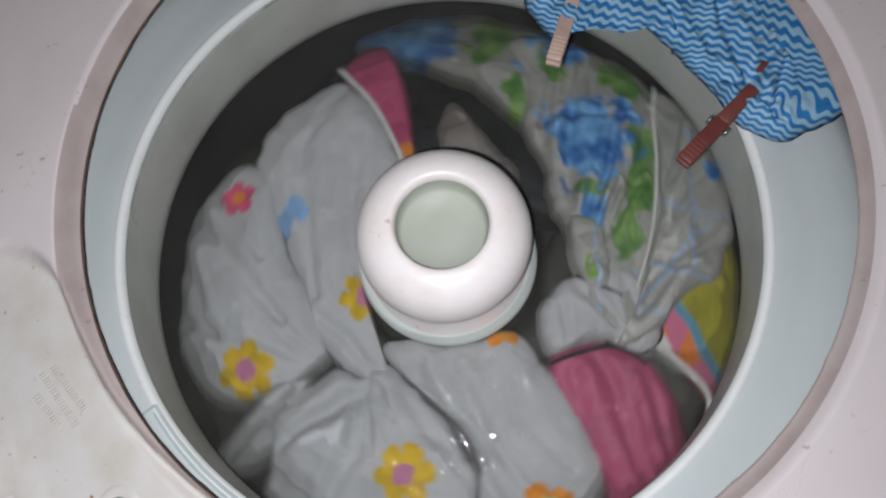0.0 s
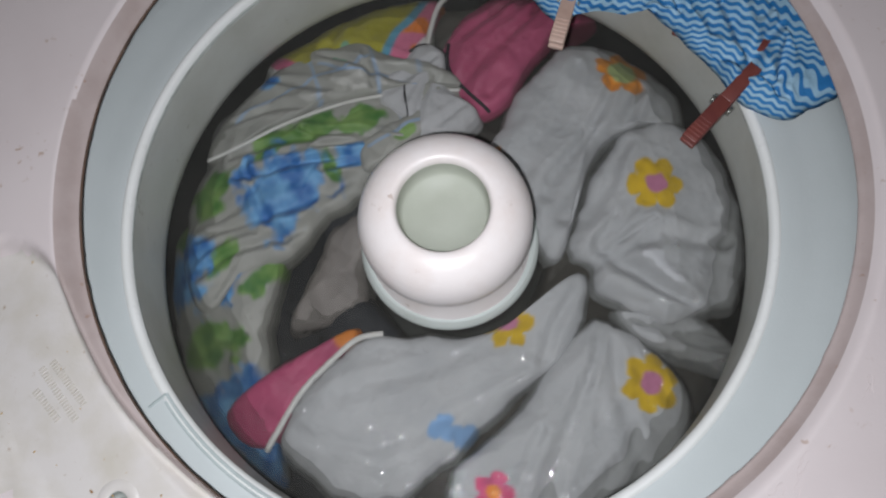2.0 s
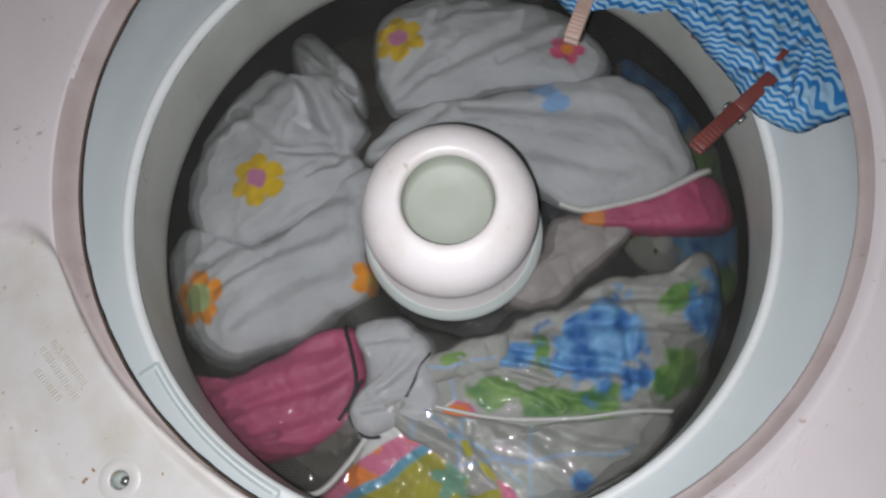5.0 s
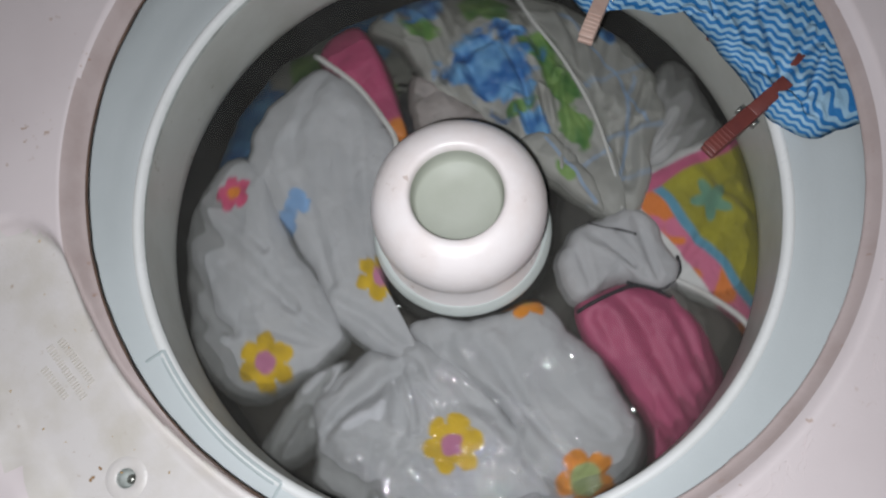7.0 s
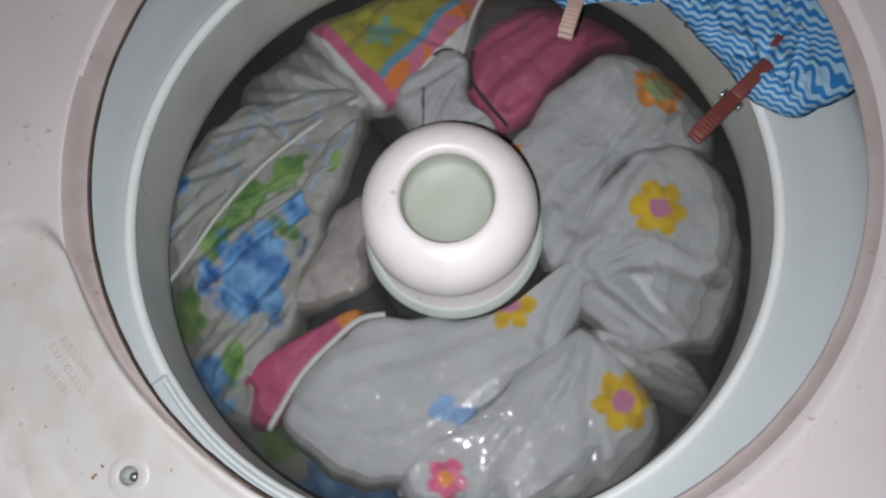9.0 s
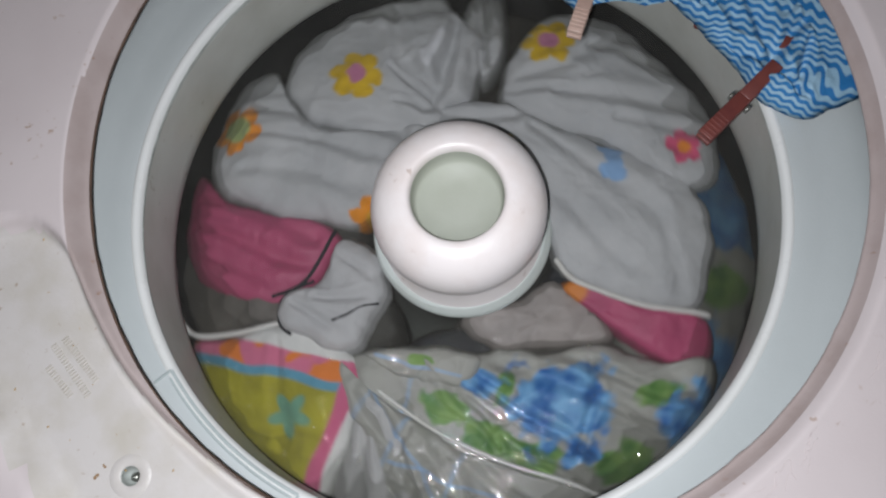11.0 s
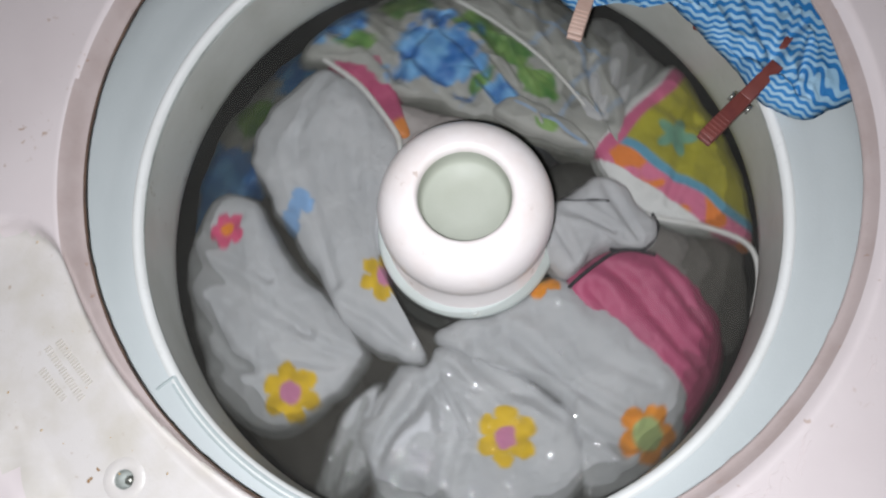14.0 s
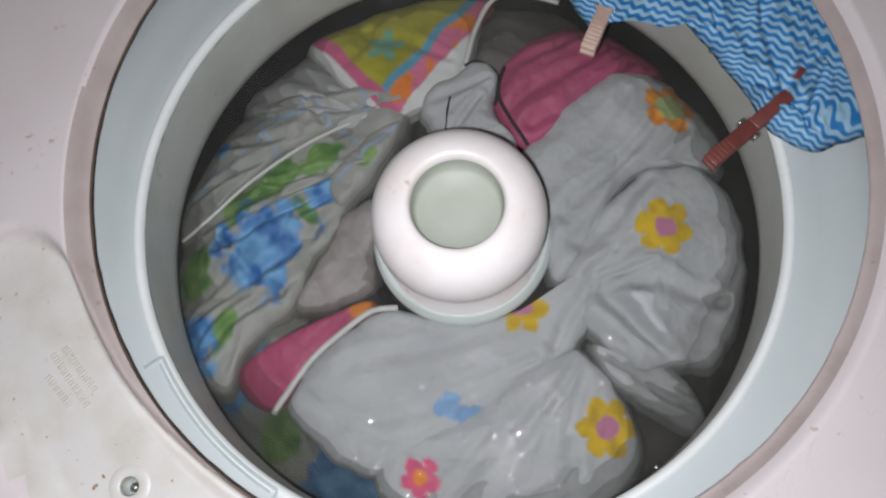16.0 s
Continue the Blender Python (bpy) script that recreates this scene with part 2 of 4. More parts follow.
def cloudy_water(name, haze, colour, sharp, through_it):
    """Soapy water: mostly clear, partly milky, with a wet gloss."""
    m, nodes, links, bsdf = material(name)
    nodes.remove(bsdf)
    clear = nodes.new("ShaderNodeBsdfTransparent")
    clear.inputs[0].default_value = (*through_it, 1)
    milk = nodes.new("ShaderNodeBsdfDiffuse")
    milk.inputs[0].default_value = (*colour, 1)
    patch = noise_node(nodes, links, 18.0, 4.0)
    r = nodes.new("ShaderNodeMapRange")
    r.inputs[1].default_value, r.inputs[2].default_value = 0.3, 0.75
    r.inputs[3].default_value, r.inputs[4].default_value = haze * 0.55, haze * 1.45
    links.new(patch.outputs[0], r.inputs[0])
    body = nodes.new("ShaderNodeMixShader")
    links.new(r.outputs[0], body.inputs[0])
    links.new(clear.outputs[0], body.inputs[1])
    links.new(milk.outputs[0], body.inputs[2])
    out = body
    if sharp:
        gloss = nodes.new("ShaderNodeBsdfGlossy")
        gloss.inputs["Roughness"].default_value = 0.022
        facing = nodes.new("ShaderNodeLayerWeight")
        steep, fres = nodes.new("ShaderNodeMath"), nodes.new("ShaderNodeMath")
        steep.operation, fres.operation = "POWER", "MULTIPLY_ADD"
        steep.inputs[1].default_value, fres.inputs[1].default_value, fres.inputs[2].default_value = 5.0, 0.98, 0.02
        links.new(facing.outputs["Facing"], steep.inputs[0])
        links.new(steep.outputs[0], fres.inputs[0])
        out = nodes.new("ShaderNodeMixShader")
        links.new(fres.outputs[0], out.inputs[0])
        links.new(body.outputs[0], out.inputs[1])
        links.new(gloss.outputs[0], out.inputs[2])
    links.new(out.outputs[0], nodes["Material Output"].inputs["Surface"])
    return m


def film():
    m, nodes, links, bsdf = material("bubble_film")
    nodes.remove(bsdf)
    clear, gloss, mix, fres = (nodes.new("ShaderNode" + k) for k in ("BsdfTransparent", "BsdfGlossy", "MixShader", "Fresnel"))
    gloss.inputs["Roughness"].default_value = 0.05
    fres.inputs[0].default_value = 1.15
    links.new(fres.outputs[0], mix.inputs[0])
    links.new(clear.outputs[0], mix.inputs[1])
    links.new(gloss.outputs[0], mix.inputs[2])
    links.new(mix.outputs[0], nodes["Material Output"].inputs["Surface"])
    return m


FILM = film()
WAVE = wavy()
WATER = cloudy_water("soapy_water", 0.05, (0.30, 0.295, 0.28), True, (0.905, 0.907, 0.90))
MURK = cloudy_water("cloudy_depth", 0.075, (0.075, 0.072, 0.065), False, (0.87, 0.872, 0.862))
HEM = glazed("white_hem", (0.60, 0.60, 0.58), (0.52, 0.51, 0.48), 0.7, 60.0)


# ---- mesh helpers ----
def part(name, bm, mat, parent=None, label="", smooth=True):
    me = bpy.data.meshes.new(name)
    bmesh.ops.recalc_face_normals(bm, faces=bm.faces)
    bm.to_mesh(me)
    bm.free()
    for m in mat if isinstance(mat, (list, tuple)) else (mat,):
        me.materials.append(m)
    me.polygons.foreach_set("use_smooth", [smooth] * len(me.polygons))
    ob = new(name, me)
    ob.parent = parent
    if label:
        ob["label"] = label
    return ob


def holder(name, label, category, group="", kind=""):
    return tagged(new(name), label, category, group, kind)


def lathe(profile, steps=160, start=0.0, end=360.0, close=False):
    """A bmesh of a profile of (radius, height) turned about z."""
    bm = bmesh.new()
    full = end - start >= 360
    n = steps if full else steps + 1
    rows = []
    for k in range(n):
        a = radians(start + (end - start) * k / steps)
        rows.append([bm.verts.new((r * math.cos(a), r * math.sin(a), z)) for r, z in profile])
    for k in range(steps):
        p, q = rows[k], rows[(k + 1) % n]
        for i in range(len(profile) - 1 + (1 if close else 0)):
            j = (i + 1) % len(profile)
            bm.faces.new((p[i], p[j], q[j], q[i]))
    if not full and close:
        bm.faces.new(rows[0])
        bm.faces.new(rows[-1][::-1])
    return bm


def box(bm, size, m=Matrix.Identity(4), bevel=0.0):
    made = bmesh.ops.create_cube(bm, size=1.0, matrix=m @ Matrix.Diagonal((*size, 1)))
    if bevel:
        edges = list({e for v in made["verts"] for e in v.link_edges})
        bmesh.ops.bevel(bm, geom=edges, offset=bevel, segments=2, affect="EDGES", profile=0.5)


def spline(points, per=10, closed=True):
    """A smooth curve through points (Catmull-Rom)."""
    p = np.array(points, float)
    n = len(p)
    out = []
    for i in range(n if closed else n - 1):
        a, b, c, d = (p[(i + k) % n] if closed else p[min(max(i + k, 0), n - 1)] for k in (-1, 0, 1, 2))
        for s in np.arange(per) / per:
            out.append(0.5 * (2 * b + (c - a) * s + (2 * a - 5 * b + 4 * c - d) * s * s + (3 * b - a - 3 * c + d) * s ** 3))
    return np.array(out)


LATTICE = np.random.RandomState(7).rand(256, 256)


def cloud(x, y, scale, seed=0):
    """Smooth noise from -1 to 1 over the plane, for arrays."""
    x, y = np.asarray(x) * scale + seed * 17.3, np.asarray(y) * scale + seed * 9.1
    i, j = np.floor(x).astype(int), np.floor(y).astype(int)
    u, v = x - i, y - j
    u, v = u * u * (3 - 2 * u), v * v * (3 - 2 * v)
    g = lambda a, b: LATTICE[a % 256, b % 256]
    return 2 * ((g(i, j) * (1 - u) + g(i + 1, j) * u) * (1 - v) + (g(i, j + 1) * (1 - u) + g(i + 1, j + 1) * u) * v) - 1


def smooth(a, b, x):
    t = np.clip((x - a) / (b - a), 0, 1)
    return t * t * (3 - 2 * t)


def blend(c, fac, colour):
    return c * (1 - fac[:, None]) + np.array(colour) * fac[:, None]


# ---- prints on the cloths ----
def plain(colour, vary=0.05):
    def paint(x, y):
        c = np.tile(np.array(colour, float), (len(x), 1))
        return c * (1 + vary * cloud(x, y, 30, 3))[:, None]
    return paint


def flowers(paint, blooms):
    """Printed daisies: x, y, radius, turn, petals, petal colour, heart colour."""
    def paint_all(x, y):
        c = paint(x, y)
        for fx, fy, size, turn, petals, petal, heart in blooms:
            dx, dy = x - fx + 0.0016 * cloud(x, y, 160, 5), y - fy + 0.0016 * cloud(x, y, 160, 6)
            r, a = np.hypot(dx, dy), np.arctan2(dy, dx) + radians(turn)
            edge = size * (0.60 + 0.40 * np.abs(np.cos(a * petals / 2)) ** 0.55)
            fac = smooth(0.0014, -0.0014, r - edge)
            dye = np.array(petal)[None] * (1 + 0.22 * cloud(x, y, 130, 8))[:, None]
            c = c * (1 - fac[:, None]) + dye * fac[:, None]
            c = blend(c, smooth(0.0014, -0.0014, r - size * (0.52 if heart[1] > heart[0] else 0.36)), heart)
        return c
    return paint_all


def watercolour(blue_spots, green_spots, lines=()):
    """A cream ground with painted blue blooms, green leaves and thin blue lines."""
    def paint(x, y):
        c = np.tile(np.array((0.34, 0.34, 0.312)), (len(x), 1)) * (1 + 0.05 * cloud(x, y, 40, 2))[:, None]
        for (x0, y0, x1, y1) in lines:
            d = np.array((x1 - x0, y1 - y0)) / math.hypot(x1 - x0, y1 - y0)
            q = np.abs(-(x - x0) * d[1] + (y - y0) * d[0] + 0.003 * cloud(x, y, 50, 4))
            s = (x - x0) * d[0] + (y - y0) * d[1]
            on = smooth(0.0022, 0.0006, q) * (s > 0) * (s < math.hypot(x1 - x0, y1 - y0))
            c = blend(c, 0.55 * on, (0.25, 0.42, 0.68))
        for spots, dark, light, seed in ((green_spots, (0.05, 0.17, 0.03), (0.20, 0.34, 0.09), 11), (blue_spots, (0.010, 0.12, 0.38), (0.16, 0.39, 0.66), 12)):
            for gx, gy, size, stretch, turn in spots:
                ct, st = math.cos(radians(turn)), math.sin(radians(turn))
                dx, dy = (x - gx) * ct + (y - gy) * st, (-(x - gx) * st + (y - gy) * ct) * stretch
                r = np.hypot(dx, dy) + size * (0.30 * cloud(x, y, 70, seed) + 0.18 * cloud(x, y, 190, seed + 1))
                fac = smooth(size, size * 0.72, r)
                tone = np.clip(0.5 + 0.65 * cloud(x, y, 95, seed + 2) + 0.25 * cloud(x, y, 260, seed + 3), 0, 1)[:, None]
                c = c * (1 - fac[:, None]) + (np.array(dark) * (1 - tone) + np.array(light) * tone) * fac[:, None]
        return c
    return paint


def beach_print(x, y):
    """Yellow field with a teal daisy, blue band, orange and pink border, white hem."""
    w = 0.0025 * cloud(x, y, 40, 6)
    q = (-(x + 0.040) + (y - 0.131)) * 0.707 + w
    p = (x + 0.057) * 0.805 + (y - 0.131) * 0.593 + w
    c = np.tile(np.array((0.34, 0.31, 0.02)), (len(x), 1)) * (1 + 0.18 * cloud(x, y, 60, 2))[:, None]
    dx, dy = x + 0.049, y - 0.199
    c = blend(c, 0.8 * smooth(0.002, -0.002, np.hypot(dx, dy) - 0.019 * (0.75 + 0.25 * np.cos(5 * np.arctan2(dy, dx)))), (0.10, 0.32, 0.26))
    c = blend(c, smooth(0.030, 0.026, q), (0.10, 0.30, 0.42))
    patch = smooth(-0.1, 0.15, cloud(x, y, 75, 9))
    border = np.array((0.72, 0.20, 0.03)) * patch[:, None] + np.array((0.62, 0.16, 0.27)) * (1 - patch[:, None])
    on = smooth(0.0215, 0.0185, q)[:, None]
    c = c * (1 - on) + border * on
    c = blend(c, smooth(0.017, 0.014, p), (0.55, 0.11, 0.22))
    return blend(c, np.maximum(smooth(0.0045, 0.003, q), smooth(0.0045, 0.003, p)), (0.68, 0.68, 0.66))


def strip_print(x, y):
    """Deep pink band with a white hem along the towel and an orange bloom at its inner end."""
    c = np.tile(np.array((0.42, 0.065, 0.15)), (len(x), 1)) * (1 + 0.12 * cloud(x, y, 50, 2))[:, None]
    return blend(c, smooth(0.016, 0.010, np.hypot(x + 0.096, y + 0.052)), (0.62, 0.20, 0.03))


# ---- wet laundry: soft pillowy shapes with folds ----
def garment(name, outline, top, edge, paint, mat, parent=None, folds=(), creases=(), rings=44, swell=0.022, rumple=0.003, seed=0, wobble=0.004, label="", floor=-0.165, droop=0.32, sink=0.0, pleats=()):
    """A bunched wet cloth within an outline (millimetres, about the agitator). It rises from edge to top over swell metres,
    has waves (degrees, wavelength, height), creases (x0, y0, x1, y1, width, depth) and pleats that fan out from a gathered
    point (x, y, from and to degrees, count, length, width, depth), and turns under at its rim."""
    dice = random.Random(seed)
    creases = list(creases)
    for px, py, a0, a1, count, length, width, deep in pleats:
        for k in range(count):
            a = radians(a0 + (a1 - a0) * (k + 0.5 + dice.uniform(-0.3, 0.3)) / count)
            far = length * dice.uniform(0.6, 1.1)
            creases.append((px, py, px + far * math.cos(a), py + far * math.sin(a), width * dice.uniform(0.7, 1.3), deep * dice.uniform(0.6, 1.2)))
    b = spline(np.array(outline, float) / 1000, 14)
    n = len(b)
    c = b.mean(0)
    out = (b - c) / np.linalg.norm(b - c, axis=1)[:, None]
    b = b + out * (wobble * (cloud(b[:, 0], b[:, 1], 45, seed) + 0.4 * cloud(b[:, 0], b[:, 1], 130, seed + 1)))[:, None]
    s = np.linspace(0, 1, rings + 1)[1:] ** 0.85
    pts = np.concatenate([c[None]] + [c + k * (b - c) for k in s])
    reach = np.linalg.norm(b - c, axis=1)
    inward = np.concatenate([[reach.min()]] + [(1 - k) * reach for k in s])
    x, y = pts.T
    lift = 1 - np.exp(-inward / swell)
    lift = lift / lift.max()
    z = edge + (top - edge) * np.sqrt(np.clip(lift * (2 - lift), 0, 1))
    soft = np.clip(inward / 0.02, 0, 1)
    wx, wy = 0.010 * cloud(x, y, 22, seed + 2), 0.010 * cloud(x, y, 22, seed + 3)
    for turn, length, high in folds:
        a = radians(turn)
        q = ((x + wx) * math.cos(a) + (y + wy) * math.sin(a)) * 2 * math.pi / length
        z = z + soft * high * (np.abs(np.sin(q / 2)) ** 0.7 - 0.6) * (0.55 + 0.45 * cloud(x, y, 18, seed + 4))
    for x0, y0, x1, y1, width, deep in creases:
        p0, d = np.array((x0, y0)) / 1000, np.array((x1 - x0, y1 - y0)) / 1000
        t = np.clip(((x - p0[0] + wx * 0.6) * d[0] + (y - p0[1] + wy * 0.6) * d[1]) / (d @ d), 0, 1)
        r = np.hypot(x + wx * 0.6 - p0[0] - t * d[0], y + wy * 0.6 - p0[1] - t * d[1])
        w = width / 1000 * (1.1 - 0.5 * t)
        z = z - soft * deep / 1000 * np.exp(-(r / w) ** 2) * (1 - 0.3 * t) + soft * 0.45 * deep / 1000 * np.exp(-((r - 1.9 * w) / w) ** 2)
    z = z + soft * rumple * (cloud(x, y, 24, seed + 5) + 0.28 * cloud(x, y, 80, seed + 6)) + 0.0004 * cloud(x, y, 260, seed + 7)
    z = z - droop * np.maximum(0, np.hypot(x, y) - 0.185)
    z = z - sink * np.maximum(0, np.hypot(x, y) - 0.11)
    # the rim rolls under and hangs down
    e = len(pts) - n
    under = []
    for grow, drop in ((0.0035, 0.006), (0.003, 0.014), (-0.004, 0.026)):
        ring = b + out * grow
        under.append(np.column_stack([ring, np.maximum(z[e:] - drop, floor)]))
    under.append(np.column_stack([c + 0.5 * (b - c), np.full(n, floor)]))
    verts = np.concatenate([np.column_stack([x, y, z])] + under + [np.array([[*c, floor]])])
    faces = [(0, 1 + i, 1 + (i + 1) % n) for i in range(n)]
    total = rings + len(under)
    lined = floor < 0  # a cloth laid flat stays open below
    for k in range(total - 1 if lined else total - 3):
        o, p = 1 + k * n, 1 + (k + 1) * n
        faces += [(o + i, p + i, p + (i + 1) % n, o + (i + 1) % n) for i in range(n)]
    o = 1 + (total - 1) * n
    faces += [(o + (i + 1) % n, o + i, len(verts) - 1) for i in range(n) if lined]
    me = bpy.data.meshes.new(name)
    me.from_pydata(verts.tolist(), [], faces)
    me.materials.append(mat)
    me.polygons.foreach_set("use_smooth", [True] * len(faces))
    tint = np.clip(paint(verts[:, 0], verts[:, 1]), 0, 1)
    layer = me.color_attributes.new("print", "FLOAT_COLOR", "POINT")
    layer.data.foreach_set("color", np.column_stack([tint, np.ones(len(tint))]).astype(np.float32).ravel())
    ob = new(name, me)
    ob.parent = parent
    if label:
        ob["label"] = label
    return ob


def cord(points, radius, zs):
    """A round cord along points (millimetres) at heights zs."""
    p = spline([(*a, 1000 * h) for a, h in zip(points, zs)], 8, closed=False) / 1000
    bm = bmesh.new()
    rows = []
    for i in range(len(p)):
        d = Vector(p[min(i + 1, len(p) - 1)] - p[max(i - 1, 0)]).normalized()
        u = d.cross(Vector((0, 0, 1))).normalized()
        v = u.cross(d)
        rows.append([bm.verts.new(Vector(p[i]) + radius * (math.cos(a) * u + math.sin(a) * v)) for a in (k * math.pi / 4 for k in range(8))])
    for a, b in zip(rows, rows[1:]):
        for k in range(8):
            bm.faces.new((a[k], a[(k + 1) % 8], b[(k + 1) % 8], b[k]))
    bm.faces.new(rows[0][::-1])
    bm.faces.new(rows[-1])
    return bm


# ---- the room and the cabinet ----
def room():
    lo, hi, w = -0.96, 1.55, 1.5
    for name, size, at, mat, kind in (
            ("floor", (2 * w + 0.2, 2 * w + 0.2, 0.1), (0, 0, lo - 0.05), TILE, "floor"), ("ceiling", (2 * w + 0.2, 2 * w + 0.2, 0.1), (0, 0, hi + 0.05), PLASTER, "ceiling"),
            ("wall_north", (2 * w + 0.2, 0.1, hi - lo), (0, w + 0.05, (hi + lo) / 2), PLASTER, "wall"), ("wall_south", (2 * w + 0.2, 0.1, hi - lo), (0, -w - 0.05, (hi + lo) / 2), PLASTER, "wall"),
            ("wall_east", (0.1, 2 * w, hi - lo), (w + 0.05, 0, (hi + lo) / 2), PLASTER, "wall"), ("wall_west", (0.1, 2 * w, hi - lo), (-w - 0.05, 0, (hi + lo) / 2), PLASTER, "wall")):
        bm = bmesh.new()
        box(bm, size, Matrix.Translation(at))
        tagged(part(name, bm, mat, smooth=False), "plain painted laundry room " + kind, kind, kind="structure")


DECK = (0.023, 0.026)
DECK_TURN = radians(-15)
TRAY = spline([(-0.375, 0.02), (-0.345, 0.055), (-0.312, 0.056), (-0.288, 0.047), (-0.274, 0.030), (-0.268, 0.009), (-0.2605, -0.024), (-0.248, -0.064), (-0.230, -0.100),
               (-0.207, -0.134), (-0.179, -0.167), (-0.150, -0.195), (-0.165, -0.235), (-0.24, -0.215), (-0.295, -0.17), (-0.320, -0.123), (-0.338, -0.08), (-0.365, -0.03)], 8)
SCREW = (-0.257, -0.142)


def inside(poly, x, y):
    """How far points lie inside a closed outline (negative: outside)."""
    d, odd = np.full(len(x), 9.0), np.zeros(len(x), bool)
    for (ax, ay), (bx, by) in zip(poly, np.roll(poly, -1, 0)):
        ex, ey = bx - ax, by - ay
        t = np.clip(((x - ax) * ex + (y - ay) * ey) / (ex * ex + ey * ey + 1e-12), 0, 1)
        d = np.minimum(d, np.hypot(x - ax - t * ex, y - ay - t * ey))
        odd ^= ((ay > y) != (by > y)) & (x < (bx - ax) * (y - ay) / (by - ay + 1e-15) + ax)
    return np.where(odd, d, -d)


def deck_height(x, y):
    r = np.hypot(x - DECK[0], y - DECK[1])
    z = 0.036 - 0.013 * (1 - smooth(0.279, 0.2945, r))
    return z - 0.019 * smooth(-0.0015, 0.0075, inside(TRAY, x, y))


def machine():
    body = holder("washing_machine", "white enamelled top-loading washing machine running a wash uncovered", "washing machine")
    n = 540
    a = np.arange(n) * 2 * np.pi / n
    half = 0.42
    far = half / np.maximum(np.abs(np.cos(a - DECK_TURN)), np.abs(np.sin(a - DECK_TURN)))
    radii = np.concatenate([np.linspace(0.279, 0.2945, 9), np.linspace(0.296, 0.345, 36)])
    grid = [np.column_stack([r * np.cos(a), r * np.sin(a)]) for r in radii]
    grid += [np.column_stack([(0.345 + (far - 0.345) * k) * np.cos(a), (0.345 + (far - 0.345) * k) * np.sin(a)]) for k in np.linspace(0, 1, 22)[1:]]
    xy = np.concatenate(grid) + np.array(DECK)
    z = deck_height(xy[:, 0], xy[:, 1])
    depth = inside(TRAY, xy[:, 0], xy[:, 1])
    r = np.hypot(xy[:, 0] - DECK[0], xy[:, 1] - DECK[1])
    near = np.hypot(xy[:, 0] - SCREW[0], xy[:, 1] - SCREW[1])
    faces, mats = [], []
    for k in range(len(grid) - 1):
        for i in range(n):
            f = (k * n + i, (k + 1) * n + i, (k + 1) * n + (i + 1) % n, k * n + (i + 1) % n)
            if min(near[j] for j in f) < 0.0085:
                continue
            faces.append(f)
            # the painted shade of the slope reaches further out on the left
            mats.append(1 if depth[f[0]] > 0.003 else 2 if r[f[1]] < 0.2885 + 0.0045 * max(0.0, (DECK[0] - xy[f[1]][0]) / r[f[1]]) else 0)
    me = bpy.data.meshes.new("deck")
    me.from_pydata(np.column_stack([xy, z]).tolist(), [], faces)
    for m in (ENAMEL, TRAY_DIRT, SLOPE_SHADE):
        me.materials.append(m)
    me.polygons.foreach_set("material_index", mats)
    me.polygons.foreach_set("use_smooth", [True] * len(faces))
    deck = new("deck", me)
    deck.parent = body
    deck["label"] = "pinkish white enamel deck with a recessed stained tray"
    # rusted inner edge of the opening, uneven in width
    for first, last, mat, label in ((100, 268, RUST, "rusty brown bare metal edge"), (268, 460, SLOPE_SHADE, "folded enamel edge")):
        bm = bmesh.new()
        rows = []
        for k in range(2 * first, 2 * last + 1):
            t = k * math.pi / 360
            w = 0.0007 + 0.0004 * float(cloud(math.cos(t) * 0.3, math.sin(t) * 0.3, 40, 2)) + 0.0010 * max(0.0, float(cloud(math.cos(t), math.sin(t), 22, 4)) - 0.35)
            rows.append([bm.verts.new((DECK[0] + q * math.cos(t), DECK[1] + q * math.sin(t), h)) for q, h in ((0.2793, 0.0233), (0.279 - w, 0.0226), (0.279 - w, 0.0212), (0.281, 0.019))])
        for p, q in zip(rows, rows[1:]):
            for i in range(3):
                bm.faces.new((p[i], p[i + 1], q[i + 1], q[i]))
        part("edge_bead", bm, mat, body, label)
    # cabinet sides
    bm = bmesh.new()
    for s in (-1, 1):
        box(bm, (0.004, 2 * half, 0.96), Matrix.Translation((*DECK, 0)) @ pose(0, 0, 0, 0, 0, -15) @ Matrix.Translation((s * half, 0, -0.444)))
        box(bm, (2 * half - 0.004, 0.004, 0.96), Matrix.Translation((*DECK, 0)) @ pose(0, 0, 0, 0, 0, -15) @ Matrix.Translation((0, s * half, -0.444)))
    part("cabinet", bm, ENAMEL, body, smooth=False)
    # screw well in the tray
    h = float(deck_height(np.array([SCREW[0]]), np.array([SCREW[1]]))[0])
    well = part("screw_well", lathe([(0.0099, h + 0.0004), (0.0096, h + 0.0002), (0.0092, h - 0.002), (0.0080, h - 0.0085), (0.0001, h - 0.009)], 40), [GROOVE], body, "round countersunk screw hole")
    well.location = (*SCREW, 0)
    lip = part("well_rim", lathe([(0.0150, h - 0.0004), (0.0140, h + 0.0004), (0.0074, h + 0.0005), (0.0064, h - 0.0002)], 40), TRAY_DIRT, body)
    lip.location = (*SCREW, 0)
    bm = lathe([(0.0001, h - 0.004), (0.003, h - 0.0042), (0.0046, h - 0.0055), (0.0048, h - 0.009)], 24)
    box(bm, (0.0075, 0.0012, 0.0012), pose(0.0, 0.0, h - 0.0036, 0, 0, 40))
    screw = part("screw", bm, STEEL, body, "dull steel screw head")
    screw.location = (SCREW[0] + 0.001, SCREW[1] - 0.001, 0)
    for ob in (well, screw):
        ob.scale = (0.68, 0.68, 1.0)
    # worn raised lettering, too faint to read
    bm = bmesh.new()
    rnd = random.Random(5)
